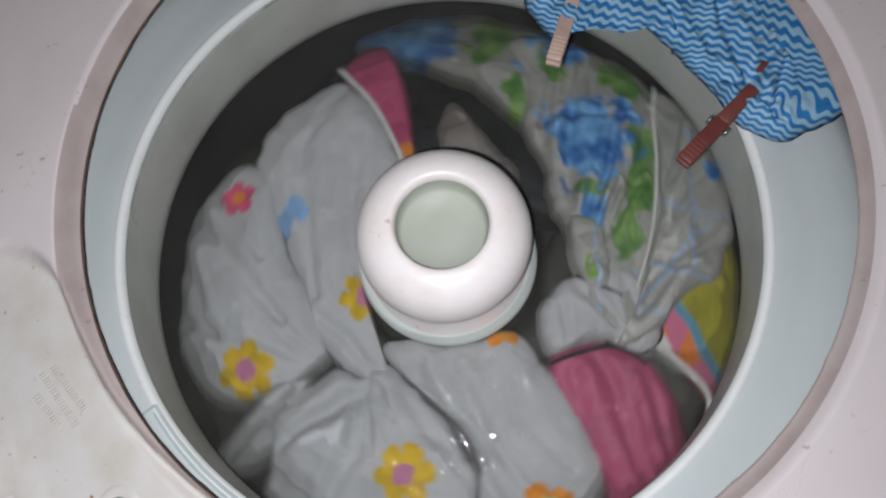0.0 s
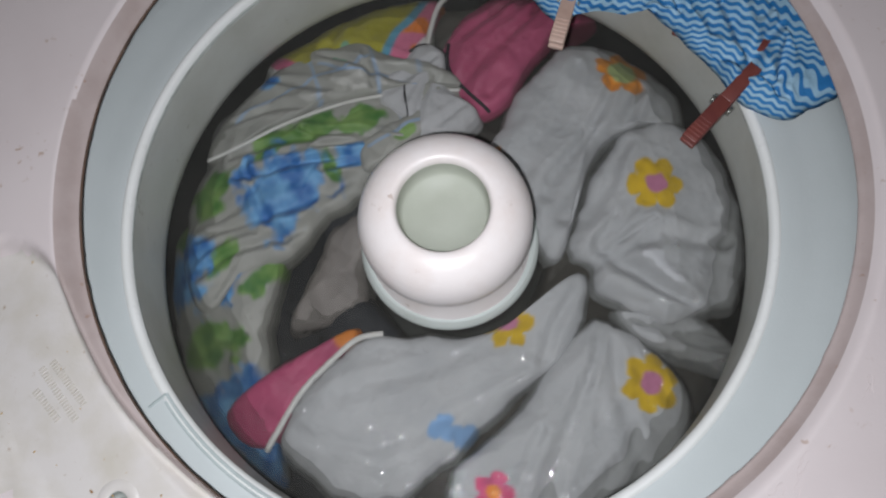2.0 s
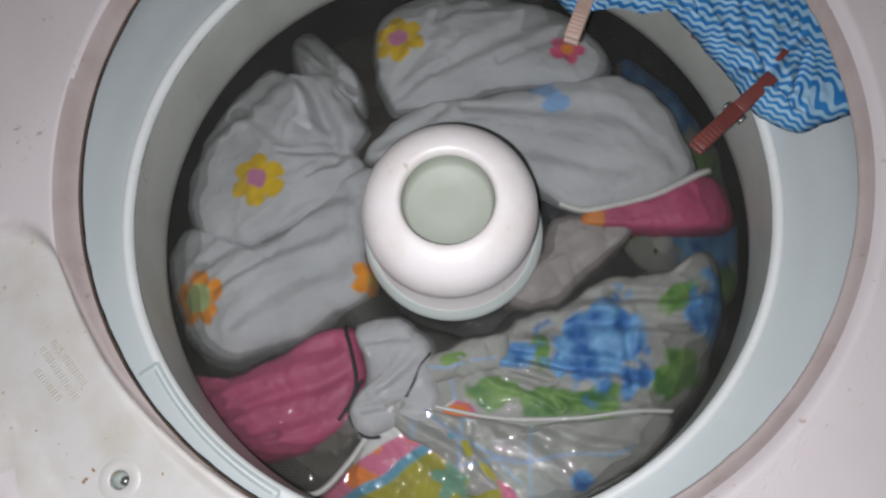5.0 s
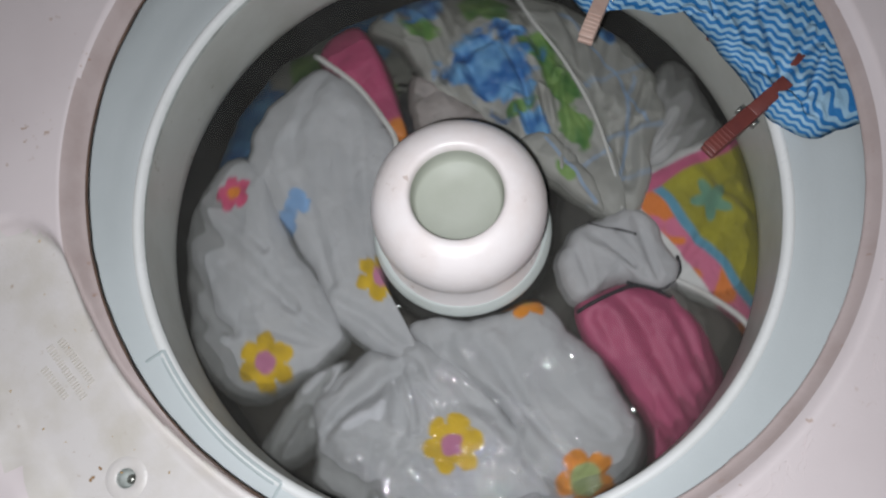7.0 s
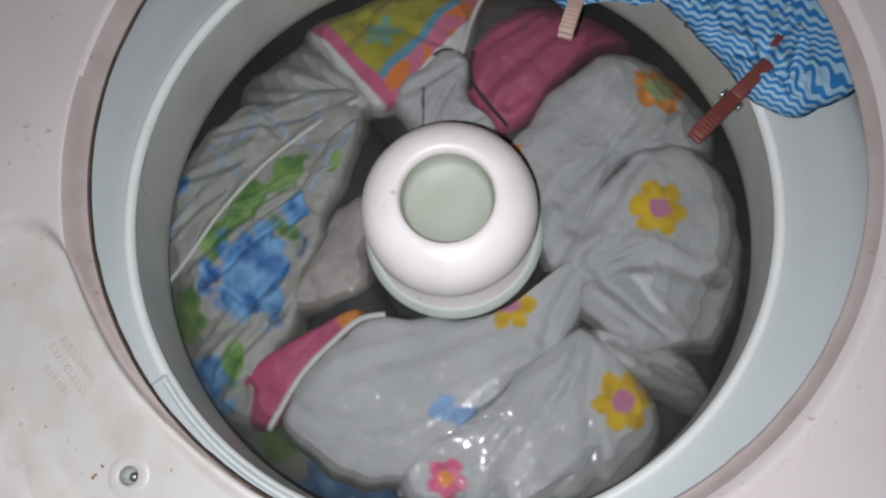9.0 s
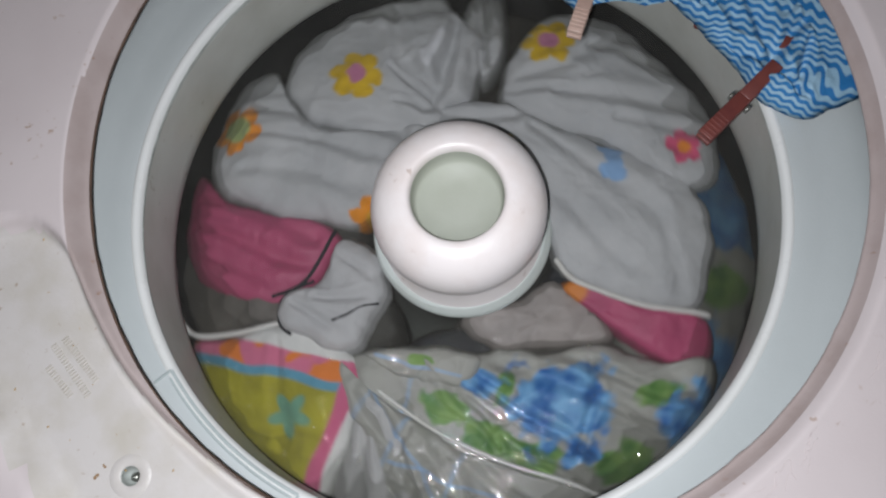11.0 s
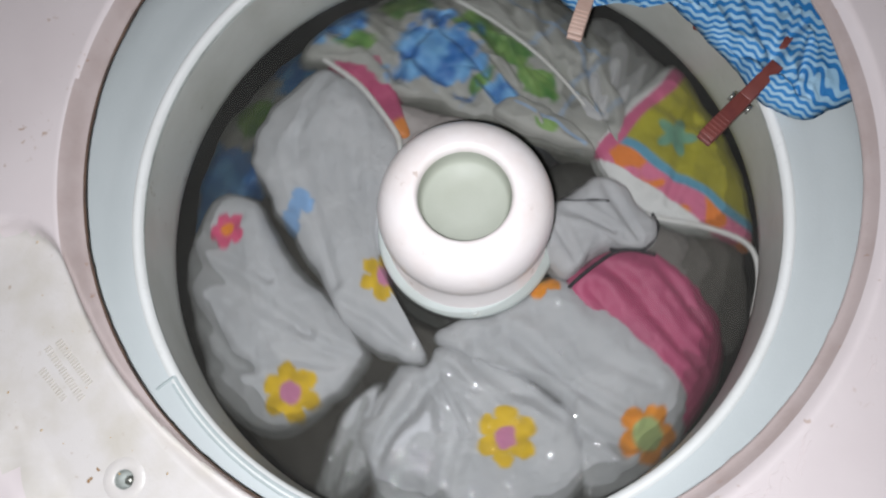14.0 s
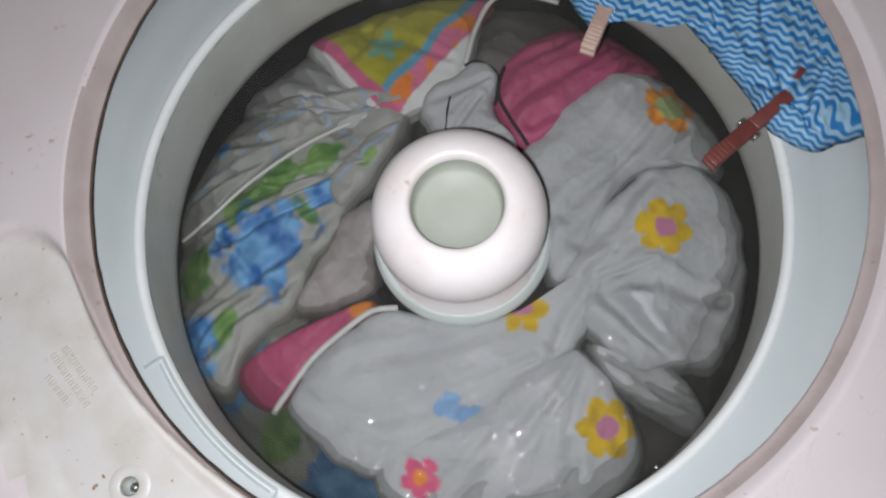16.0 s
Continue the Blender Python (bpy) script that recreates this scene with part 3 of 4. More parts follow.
    for (x0, y0), (x1, y1), count in (((-0.289, -0.036), (-0.2705, -0.073), 9), ((-0.2975, -0.0385), (-0.2775, -0.082), 10), ((-0.3035, -0.053), (-0.2895, -0.079), 6)):
        turn = math.degrees(math.atan2(y1 - y0, x1 - x0))
        for k in range(count):
            f = (k + 0.5) / count
            x, y = x0 + (x1 - x0) * f, y0 + (y1 - y0) * f
            hz = float(deck_height(np.array([x]), np.array([y]))[0])
            for off in (-0.0011, 0.0011):
                box(bm, (0.0009, 0.0056 * rnd.uniform(0.8, 1.0), 0.0018), pose(x, y, hz + 0.0002, 0, 0, turn) @ Matrix.Translation((off, 0, 0)), 0.0002)
    part("raised_lettering", bm, LETTER, body, "three worn lines of raised lettering")
    # faint scuffs on the enamel beside the opening
    bm = bmesh.new()
    for x, y, turn in ((0.150, -0.246, 40), (0.165, -0.240, 70), (0.176, -0.232, 55), (0.140, -0.252, 20), (0.232, -0.196, 60)):
        for k in range(3):
            ox, oy, a = x + rnd.uniform(-0.006, 0.006), y + rnd.uniform(-0.006, 0.006), radians(turn + rnd.uniform(-25, 25))
            pts = [(1000 * (ox + d * math.cos(a) + 0.0012 * rnd.uniform(-1, 1)), 1000 * (oy + d * math.sin(a) + 0.0012 * rnd.uniform(-1, 1))) for d in (-0.006, -0.002, 0.002, 0.006)]
            zs = [float(deck_height(np.array([p / 1000]), np.array([q / 1000]))[0]) for p, q in pts]
            one = cord(pts, 0.00018, zs)
            tmp = bpy.data.meshes.new("tmp")
            one.to_mesh(tmp)
            one.free()
            bm.from_mesh(tmp)
            bpy.data.meshes.remove(tmp)
    part("scuff", bm, SCUFF, body, "faint grey scuff marks")["kind"] = "stuff"
    # crumbs of rust and dried powder on the tray
    bm = bmesh.new()
    for k in range(30):
        a, q = radians(rnd.uniform(176, 232)), 0.300 + 0.07 * rnd.random() ** 1.3
        x, y = DECK[0] + q * math.cos(a), DECK[1] + q * math.sin(a)
        if float(inside(TRAY, np.array([x]), np.array([y]))[0]) < 0.008:
            continue
        hz = float(deck_height(np.array([x]), np.array([y]))[0])
        size = rnd.choice((0.0003, 0.0004, 0.0005, 0.0006, 0.0010))
        bmesh.ops.create_icosphere(bm, subdivisions=1, radius=size, matrix=pose(x, y, hz, 0, 0, rnd.uniform(0, 360)) @ Matrix.Diagonal((1.3, 0.8, 0.3, 1)))
    part("rust_dust", bm, SPECK, body, "brown rust specks")["kind"] = "stuff"
    return body


# ---- tub: ring, inner band, basket ----
RING_PROFILE = [(0.335, -0.040), (0.322, -0.020), (0.308, -0.0130), (0.292, -0.0098), (0.275, -0.0070), (0.262, -0.0045), (0.250, -0.0010), (0.2440, -0.0002)]
BEAD_PROFILE = [(0.2440, -0.0002), (0.2427, 0.0006), (0.2410, 0.0008), (0.2390, 0.0002), (0.2375, -0.0014), (0.2367, -0.0042)]


def ring_height(r):
    p = sorted(RING_PROFILE + BEAD_PROFILE[1:])
    return float(np.interp(r, [a for a, _ in p], [b for _, b in p]))


def tub():
    t = holder("wash_tub", "pale plastic tub ring and basket with a twisting sway", "washtub")
    part("tub_ring", lathe(RING_PROFILE, 240), RING, t, "pale blue-white plastic tub ring")
    part("rim_bead", lathe(BEAD_PROFILE, 240), BEAD_HIGHLIGHT, t, "rounded rim bead, coloured lighter as the crest's highlight")
    part("ring_groove", lathe([(0.2367, -0.0042), (0.2390, -0.0052), (0.2390, -0.0062), (0.2372, -0.0070), (0.2374, -0.0085), (0.2396, -0.0092), (0.2396, -0.0102), (0.2386, -0.0115)], 240), GROOVE, t, "darker grooves under the rim")
    part("inner_band", lathe([(0.2386, -0.0115), (0.2395, -0.03), (0.2425, -0.075), (0.2448, -0.0915), (0.2462, -0.0945), (0.2485, -0.0950), (0.252, -0.093), (0.262, -0.094)], 240), BAND, t, "grey-white splash band with faint stains")
    part("basket", lathe([(0.262, -0.094), (0.264, -0.12), (0.264, -0.36), (0.25, -0.40), (0.0, -0.41)], 160), BASKET, t, "wet basket wall, near-black for the shade of the depth")
    # moulded border on the ring
    bm = bmesh.new()

    def ridge(points):
        rows = []
        for i, (r, a) in enumerate(points):
            r1, a1 = points[min(i + 1, len(points) - 1)]
            r0, a0 = points[max(i - 1, 0)]
            p = Vector((r * math.cos(radians(a)), r * math.sin(radians(a)), ring_height(r)))
            d = Vector((r1 * math.cos(radians(a1)) - r0 * math.cos(radians(a0)), r1 * math.sin(radians(a1)) - r0 * math.sin(radians(a0)), 0)).normalized()
            u = Vector((-d.y, d.x, 0))
            rows.append([bm.verts.new(p + u * s + Vector((0, 0, h))) for s, h in ((-0.0013, -0.0005), (-0.0008, 0.0009), (0.0008, 0.0009), (0.0013, -0.0005))])
        for a, b in zip(rows, rows[1:]):
            for k in range(3):
                bm.faces.new((a[k], a[k + 1], b[k + 1], b[k]))

    ridge([(0.2405, 199 + k) for k in range(32)])
    ridge([(0.2440, 200 + k) for k in range(30)])
    ridge([(0.2405 + 0.002 * k, 199) for k in range(9)])
    ridge([(0.2405 + 0.002 * k, 230) for k in range(9)])
    part("moulded_border", bm, BORDER, t, "moulded border of the ring's panel")
    return t


def agitator():
    g = holder("agitator", "pinkish white plastic agitator with an open dispenser cap", "agitator")
    part("cap", lathe([(0.0353, -0.012), (0.0357, -0.0075), (0.0367, -0.0045), (0.0385, -0.0030), (0.0415, -0.0027), (0.0480, -0.0042), (0.0555, -0.0082), (0.0622, -0.0150), (0.0668, -0.0240), (0.0689, -0.0335), (0.0692, -0.0430), (0.0678, -0.0505), (0.0650, -0.0550)], 160), AGITATOR, g, "glossy rounded cap with smudges")
    part("dispenser_cup", lathe([(0.0354, -0.010), (0.0350, -0.016), (0.0338, -0.0235), (0.0315, -0.0262), (0.0150, -0.0275), (0.0001, -0.0278)], 96), CUP, g, "greenish white wet cup")
    part("post", lathe([(0.0650, -0.055), (0.0622, -0.0560), (0.0618, -0.066), (0.0650, -0.085), (0.0688, -0.0955)], 120), AGITATOR, g, "slanted collar under the cap")
    part("skirt", lathe([(0.0688, -0.0955), (0.0735, -0.0975), (0.0757, -0.0990), (0.0765, -0.1015), (0.0755, -0.1050), (0.072, -0.108), (0.072, -0.16), (0.09, -0.30), (0.18, -0.40)], 120), COLLAR, g, "pale rounded flange")
    return g


# ---- the cloth and pegs on the ring ----
def wave_cloth():
    outline = [(122, 136), (132, 116), (147, 119), (172, 130), (197, 112), (216, 70), (226, 44), (236, 12), (254, -6), (282, -10), (318, 0), (336, 24), (334, 60), (305, 110), (270, 155), (215, 190), (160, 190), (122, 160)]
    ob = garment("checked_cloth", outline, 0.013, 0.0045, plain((0.1, 0.3, 0.6)), WAVE, folds=((-42, 0.032, 0.0060), (20, 0.050, 0.0035), (75, 0.021, 0.0022)),
                 creases=((240, 22, 300, 70, 5, 7), (228, 44, 214, 112, 4, 6), (252, 26, 250, 120, 5, 7), (262, 2, 284, 40, 4, 6), (246, 30, 196, 96, 4, 6), (250, 24, 268, -4, 4, 6)), rings=60, swell=0.012, rumple=0.003, seed=21, wobble=0.003, floor=0.0, droop=0)
    ob.name = "wave_striped_cloth"
    me = ob.data
    co = np.empty(len(me.vertices) * 3)
    me.vertices.foreach_get("co", co)
    co = co.reshape(-1, 3)
    # cloth lies low where it runs under the deck
    r = np.hypot(co[:, 0] - DECK[0], co[:, 1] - DECK[1])
    co[:, 2] = np.where(r > 0.262, np.minimum(co[:, 2], 0.013 + (0.262 - r) * 0.12), co[:, 2])
    ring = np.array([ring_height(q) for q in np.hypot(co[:, 0], co[:, 1])])
    me.vertices.foreach_set("co", np.column_stack([co[:, :2], co[:, 2]]).ravel())
    uv = me.uv_layers.new(name="weave")
    turn = 0.55 + 0.9 * cloud(co[:, 0], co[:, 1], 9, 31) + 0.5 * smooth(0.02, -0.01, co[:, 1])
    u = co[:, 0] * 0.82 - co[:, 1] * 0.57 + 0.012 * cloud(co[:, 0], co[:, 1], 20, 33)
    v = co[:, 0] * 0.57 + co[:, 1] * 0.82 + 0.9 * co[:, 2] + 0.014 * turn + 0.012 * cloud(co[:, 0], co[:, 1], 32, 34)
    idx = np.empty(len(me.loops), int)
    me.loops.foreach_get("vertex_index", idx)
    uv.data.foreach_set("uv", np.column_stack([u[idx], v[idx]]).ravel())
    return tagged(ob, "damp blue cloth with white wavy stripes, pegged on the tub ring", "cloth")


def peg(label, mat, at, turn, tilt):
    """A plastic clothes peg: two jaws on a spring, ribbed grips. It lies along x, jaws at the origin."""
    p = holder("clothes_peg", label, "clothes peg", "pegs on the cloth")
    for s in (-1, 1):
        bm = bmesh.new()
        box(bm, (0.046, 0.0115, 0.0042), pose(0.023, 0, s * 0.0030, 0, s * 1.5), 0.0008)
        box(bm, (0.036, 0.0105, 0.0038), pose(0.062, 0, s * 0.0042, 0, -s * 4), 0.0008)
        for k in range(6):
            box(bm, (0.0018, 0.0110, 0.0012), pose(0.003 + 0.0035 * k, 0, s * 0.0056, 0, 0), 0.0002)
        part("jaw", bm, mat, p)
    bm = bmesh.new()
    for k in range(3):
        ring = bmesh.ops.create_cone(bm, cap_ends=True, segments=16, radius1=0.0034, radius2=0.0034, depth=0.0024, matrix=pose(0.040, -0.0075 + 0.0075 * k, 0, 90))
    part("spring", bm, STEEL, p, "small steel spring")
    return p, pose(*at, 0, tilt, turn)


# ---- build ----
room()
machine()
TUB = tub()
AGIT = agitator()
WAVES = wave_cloth()
PEG_RED, PEG_RED_AT = peg("brownish red plastic clothes peg clipped on the striped cloth", PIN_RED, (0.182, -0.0125, 0.014), 30.5, 3)
PEG_TIP, PEG_TIP_AT = peg("brownish red clothes peg mostly buried in the striped cloth", PIN_RED, (0.268, 0.0385, 0.0100), 130, 20)
PEG_PALE, PEG_PALE_AT = peg("pale pink-beige plastic clothes peg clipped on the striped cloth", PIN_PALE, (0.1165, 0.0915, 0.014), 57, 3)

YEL, PNK, WHITE = (0.62, 0.40, 0.008), (0.50, 0.18, 0.30), (0.475, 0.482, 0.492)
SKY = (0.22, 0.38, 0.62)
TOWEL_A = garment("white_towel", [(-172, -124), (-142, -92), (-108, -68), (-84, -56), (-46, -62), (-8, -73), (39, -68), (80, -50), (106, -40), (105, -74), (76, -106), (36, -126), (-6, -155), (-50, -177), (-84, -196), (-118, -190), (-152, -162)],
                  -0.0965, -0.115, flowers(plain(WHITE), [(0.036, -0.071, 0.022, 10, 6, YEL, PNK), (-0.018, -0.153, 0.012, 0, 2, SKY, SKY), (-0.034, -0.143, 0.012, 60, 3, SKY, SKY)]),
                  TERRY, folds=((70, 0.085, 0.0025), (150, 0.05, 0.001)), creases=((-110, -104, 30, -84, 8, 3), (-90, -150, 40, -108, 7, 3), (60, -104, 98, -52, 6, 4), (-150, -120, -96, -150, 6, 2)), seed=1)
tagged(TOWEL_A, "white terry towel with yellow and blue flower print, wet", "towel")
garment("hem_band", [(-92, -46), (-120, -53), (-153, -64), (-184, -76), (-209, -90), (-210, -106), (-194, -126), (-172, -124), (-142, -92), (-110, -70), (-90, -57)], -0.1005, -0.110, strip_print, COTTON, TOWEL_A, folds=((60, 0.03, 0.002),), rings=24, swell=0.008, rumple=0.002, seed=2, wobble=0.002, label="deep pink border band")
part("piping", cord([(-180, -131), (-170, -121), (-142, -91), (-109, -68), (-88, -57), (-66, -57)], 0.0026, (-0.112, -0.1055, -0.1010, -0.1005, -0.1015, -0.104)), HEM, TOWEL_A, "white hem")

TOWEL_B = garment("white_towel", [(-76, -210), (-60, -176), (-17, -157), (16, -136), (49, -115), (84, -97), (106, -103), (126, -130), (142, -160), (144, -190), (118, -221), (80, -238), (40, -247), (-5, -248), (-44, -236)],
                  -0.0965, -0.117, flowers(plain(WHITE), [(0.1155, -0.158, 0.025, 0, 6, YEL, PNK), (-0.0325, -0.201, 0.017, 20, 5, (0.62, 0.08, 0.18), (0.78, 0.24, 0.02))]),
                  TERRY, folds=((100, 0.075, 0.002),), creases=((-10, -236, 70, -140, 8, 4), (-30, -226, 20, -170, 6, 3), (80, -220, 100, -120, 7, 3), (30, -240, 92, -190, 6, 3)), pleats=((96, -104, 190, 280, 3, 80, 7, 2),), seed=3, droop=0.3)
tagged(TOWEL_B, "white terry towel with yellow and pink flower print, wet", "towel")

TOWEL_C = garment("white_towel", [(89, -34), (110, -4), (145, 42), (193, 64), (232, 54), (250, 12), (249, -38), (233, -85), (216, -113), (186, -111), (157, -117), (126, -96), (103, -72), (106, -52)],
                  -0.0930, -0.114, flowers(plain(WHITE), [(0.1755, 0.001, 0.025, 15, 6, YEL, PNK)]),
                  TERRY, folds=((60, 0.065, 0.003),), creases=((104, -58, 146, -108, 13, -4), (122, -52, 180, -104, 8, 9), (150, -70, 214, -88, 13, -2), (120, -36, 226, -60, 8, 6), (112, -86, 136, -98, 5, 5), (112, -8, 168, 52, 7, 5), (140, 6, 150, 50, 6, 3), (200, -100, 236, -30, 9, 4)), pleats=((104, -46, -15, 50, 4, 60, 5, 3),), rings=60, seed=5)
tagged(TOWEL_C, "crumpled white terry towel with yellow flower print, wet", "towel")
garment("twisted_corner", [(112, -92), (143, -104), (168, -106), (190, -122), (204, -148), (190, -164), (152, -142), (122, -120)], -0.104, -0.118, plain(WHITE), TERRY, TOWEL_C, creases=((118, -106, 194, -150, 5, 5), (140, -112, 188, -136, 4, 3)), rings=24, swell=0.012, seed=6)

TOWEL_D = garment("white_towel", [(52, 56), (62, 84), (98, 122), (128, 148), (165, 160), (198, 148), (223, 120), (241, 82), (233, 58), (195, 62), (147, 46), (114, -2), (90, -36), (72, -24), (70, 26)],
                  -0.0950, -0.118, flowers(plain(WHITE), [(0.192, 0.116, 0.025, 0, 5, (0.72, 0.26, 0.02), (0.38, 0.46, 0.18)), (0.050, 0.056, 0.020, 10, 6, (0.74, 0.26, 0.01), (0.70, 0.38, 0.02))]),
                  TERRY, folds=((125, 0.06, 0.0015),), creases=((96, -8, 205, 92, 8, 5), (92, 14, 178, 104, 6, 4), (104, -10, 150, 42, 6, 4), (80, 44, 150, 128, 9, 3)), rings=56, seed=8)
tagged(TOWEL_D, "white terry towel with orange flower print, wet", "towel")

PINK = garment("pink_shirt", [(56, 97), (42, 116), (32, 137), (34, 160), (44, 180), (72, 208), (112, 222), (150, 208), (188, 172), (150, 162), (112, 136), (84, 108)],
               -0.0935, -0.106, plain((0.45, 0.085, 0.175), 0.14), COTTON, wobble=0.002, folds=((150, 0.05, 0.002), (60, 0.03, 0.0012)), creases=((44, 126, 140, 196, 6, 4), (64, 108, 160, 176, 6, 4), (40, 160, 110, 206, 5, 3)), seed=9, droop=0.25, sink=0.05)
part("neckline", cord([(62, 96), (57, 103), (47, 119), (38, 138), (38, 154), (44, 172)], 0.0017, (-0.1025, -0.0975, -0.0955, -0.0945, -0.0955, -0.0985)), DARK_LINE, PINK, "black neckline trim")
tagged(PINK, "deep pink cotton shirt, wet and bunched", "shirt")
SOCK = garment("white_sock", [(4, 84), (-16, 98), (-28, 124), (-24, 150), (-2, 170), (20, 178), (37, 166), (35, 148), (31, 134), (43, 114), (52, 98), (40, 85), (20, 80)],
               -0.0885, -0.108, plain((0.49, 0.49, 0.50)), TERRY, creases=((-10, 96, 24, 140, 5, 4), (2, 90, 44, 106, 4, 3), (-20, 140, 28, 160, 5, 3)), rings=34, swell=0.014, seed=10, rumple=0.0025)
tagged(SOCK, "white sock with black edging, wet", "sock")
part("black_edging", cord([(34, 134), (37, 150), (35, 166), (20, 177), (6, 174)], 0.0015, (-0.0985, -0.0975, -0.0980, -0.0990, -0.100)), DARK_LINE, SOCK, "black edging")
part("black_stitch", cord([(-14, 99), (-9, 112), (-8, 126), (-5, 140)], 0.0011, (-0.0965, -0.0905, -0.0895, -0.0895)), DARK_LINE, SOCK, "black stitched line")

BEACH = garment("beach_towel", [(-62, 130), (-84, 160), (-124, 214), (-92, 234), (-40, 249), (14, 252), (54, 244), (40, 214), (24, 176), (10, 150), (-20, 135)],
                -0.0975, -0.113, beach_print, TERRY, folds=((40, 0.08, 0.003),), creases=((-70, 220, 10, 176, 7, 3), (-90, 190, -40, 240, 6, 2.5)), seed=12, wobble=0.0025, droop=0.2)
tagged(BEACH, "yellow beach towel with blue, orange and pink border", "towel")
garment("turned_hem", [(14, 150), (30, 180), (46, 224), (66, 240), (116, 223), (134, 203), (100, 177), (62, 155), (32, 143)], -0.106, -0.118, plain((0.17, 0.155, 0.14), 0.25), TERRY, BEACH, folds=((20, 0.03, 0.003),), rings=24, swell=0.012, seed=13, label="dull brownish reverse side of the towel")
part("hem", cord([(2, 142), (20, 166), (36, 206), (56, 236), (84, 237), (118, 222)], 0.0024, (-0.106, -0.1015, -0.104, -0.1085, -0.1085, -0.1085)), HEM, BEACH, "white rolled hem")
garment("folded_reverse", [(-190, 158), (-180, 184), (-142, 206), (-122, 210), (-84, 159), (-64, 132), (-98, 124), (-136, 140)], -0.1015, -0.116, plain((0.43, 0.43, 0.43)), TERRY, BEACH, creases=((-180, 172, -90, 138, 6, 4), (-150, 198, -84, 142, 6, 4)), rings=30, swell=0.012, seed=29, label="white reverse folded outwards")

FLORAL = garment("floral_blouse", [(-16, 148), (-51, 172), (-73, 172), (-100, 190), (-137, 192), (-176, 174), (-202, 148), (-228, 110), (-246, 62), (-252, 20), (-250, -22), (-238, -60), (-212, -84), (-188, -48), (-150, -24), (-122, 12), (-94, 38), (-74, 68), (-40, 102), (-22, 126)],
                 -0.0985, -0.117, watercolour([(-0.160, 0.036, 0.046, 1.1, 20), (-0.104, 0.074, 0.016, 1.3, 40), (-0.236, -0.034, 0.032, 1.1, 80), (-0.196, 0.050, 0.018, 1.0, 0)],
                                              [(-0.100, 0.112, 0.026, 1.7, 22), (-0.140, 0.100, 0.026, 1.8, 30), (-0.180, 0.080, 0.028, 1.8, 38), (-0.226, 0.034, 0.028, 1.4, 60), (-0.120, 0.060, 0.020, 2.4, 120), (-0.205, -0.028, 0.022, 1.8, 60), (-0.052, 0.108, 0.014, 2.4, 60)],
                                              [(-0.11, 0.20, -0.05, 0.08), (-0.08, 0.10, -0.03, 0.12)]),
                 COTTON, folds=((75, 0.05, 0.005), (10, 0.085, 0.003), (130, 0.03, 0.003)), creases=((-60, 70, -210, 50, 6, 6), (-90, 50, -230, -10, 6, 5), (-130, 10, -226, -46, 6, 6), (-140, 90, -220, 70, 5, 4), (-150, -20, -200, 60, 5, 4)), pleats=((-66, 82, 165, 230, 5, 90, 4, 4),), rings=64, seed=14, rumple=0.0035, droop=0.28)
garment("turned_flap", [(-14, 150), (-40, 146), (-64, 141), (-114, 127), (-166, 102), (-207, 76), (-241, 60), (-232, 104), (-202, 146), (-176, 170), (-137, 188), (-100, 186), (-73, 170), (-48, 170)], -0.0915, -0.103, watercolour([(-0.190, 0.140, 0.012, 1.4, 20)], [], [(-0.11, 0.20, -0.08, 0.12), (-0.17, 0.185, -0.13, 0.10), (-0.15, 0.16, -0.03, 0.14), (-0.22, 0.10, -0.10, 0.17), (-0.06, 0.18, -0.045, 0.135)]),
        COTTON, FLORAL, folds=((70, 0.04, 0.003), (140, 0.03, 0.002)), creases=((-50, 150, -150, 176, 5, 5), (-120, 134, -200, 140, 5, 4), (-90, 140, -110, 184, 4, 4), (-150, 116, -226, 96, 4, 4)), rings=44, swell=0.010, seed=24, rumple=0.003, label="folded-over back with thin blue lines and cream hem")
part("hem", cord([(-16, 146), (-40, 142), (-64, 138), (-114, 124), (-166, 99), (-207, 73), (-238, 58)], 0.0016, (-0.1025, -0.1000, -0.0990, -0.0985, -0.0985, -0.1010, -0.108)), HEM, FLORAL, "cream stitched hem")
garment("sleeve", [(-20, 132), (-38, 104), (-74, 70), (-92, 62), (-98, 84), (-80, 104), (-56, 124)], -0.0945, -0.108, watercolour([], [(-0.058, 0.098, 0.013, 2.6, 40)], [(-0.09, 0.08, -0.03, 0.125)]), COTTON, FLORAL, folds=((60, 0.03, 0.003),), rings=30, swell=0.010, seed=25, label="cream sleeve with a green leaf")
tagged(FLORAL, "cream cotton blouse with blue and green watercolour flowers", "blouse")

BLUE = garment("blue_print_cloth", [(-243, -66), (-190, -52), (-134, -60), (-116, -130), (-80, -195), (-60, -240), (-130, -222), (-202, -162)],
               -0.120, -0.135, watercolour([(-0.195, -0.100, 0.044, 1.2, 40), (-0.12, -0.20, 0.05, 1.3, 50), (-0.08, -0.23, 0.03, 1, 0)], [(-0.165, -0.160, 0.036, 1.6, 40), (-0.228, -0.075, 0.025, 1.6, 0), (-0.140, -0.085, 0.024, 1.8, 60)]), COTTON, folds=((30, 0.05, 0.004),), seed=16)
tagged(BLUE, "blue and white printed cotton cloth under water", "cloth")
BEIGE = garment("beige_cloth", [(-62, 42), (-100, 36), (-128, -4), (-150, -50), (-112, -52), (-78, -36), (-72, 0)], -0.1045, -0.120, plain((0.34, 0.305, 0.29), 0.15), COTTON, folds=((30, 0.04, 0.004),), rings=34, seed=28, swell=0.014)
tagged(BEIGE, "beige cotton cloth just under the soapy water", "cloth")
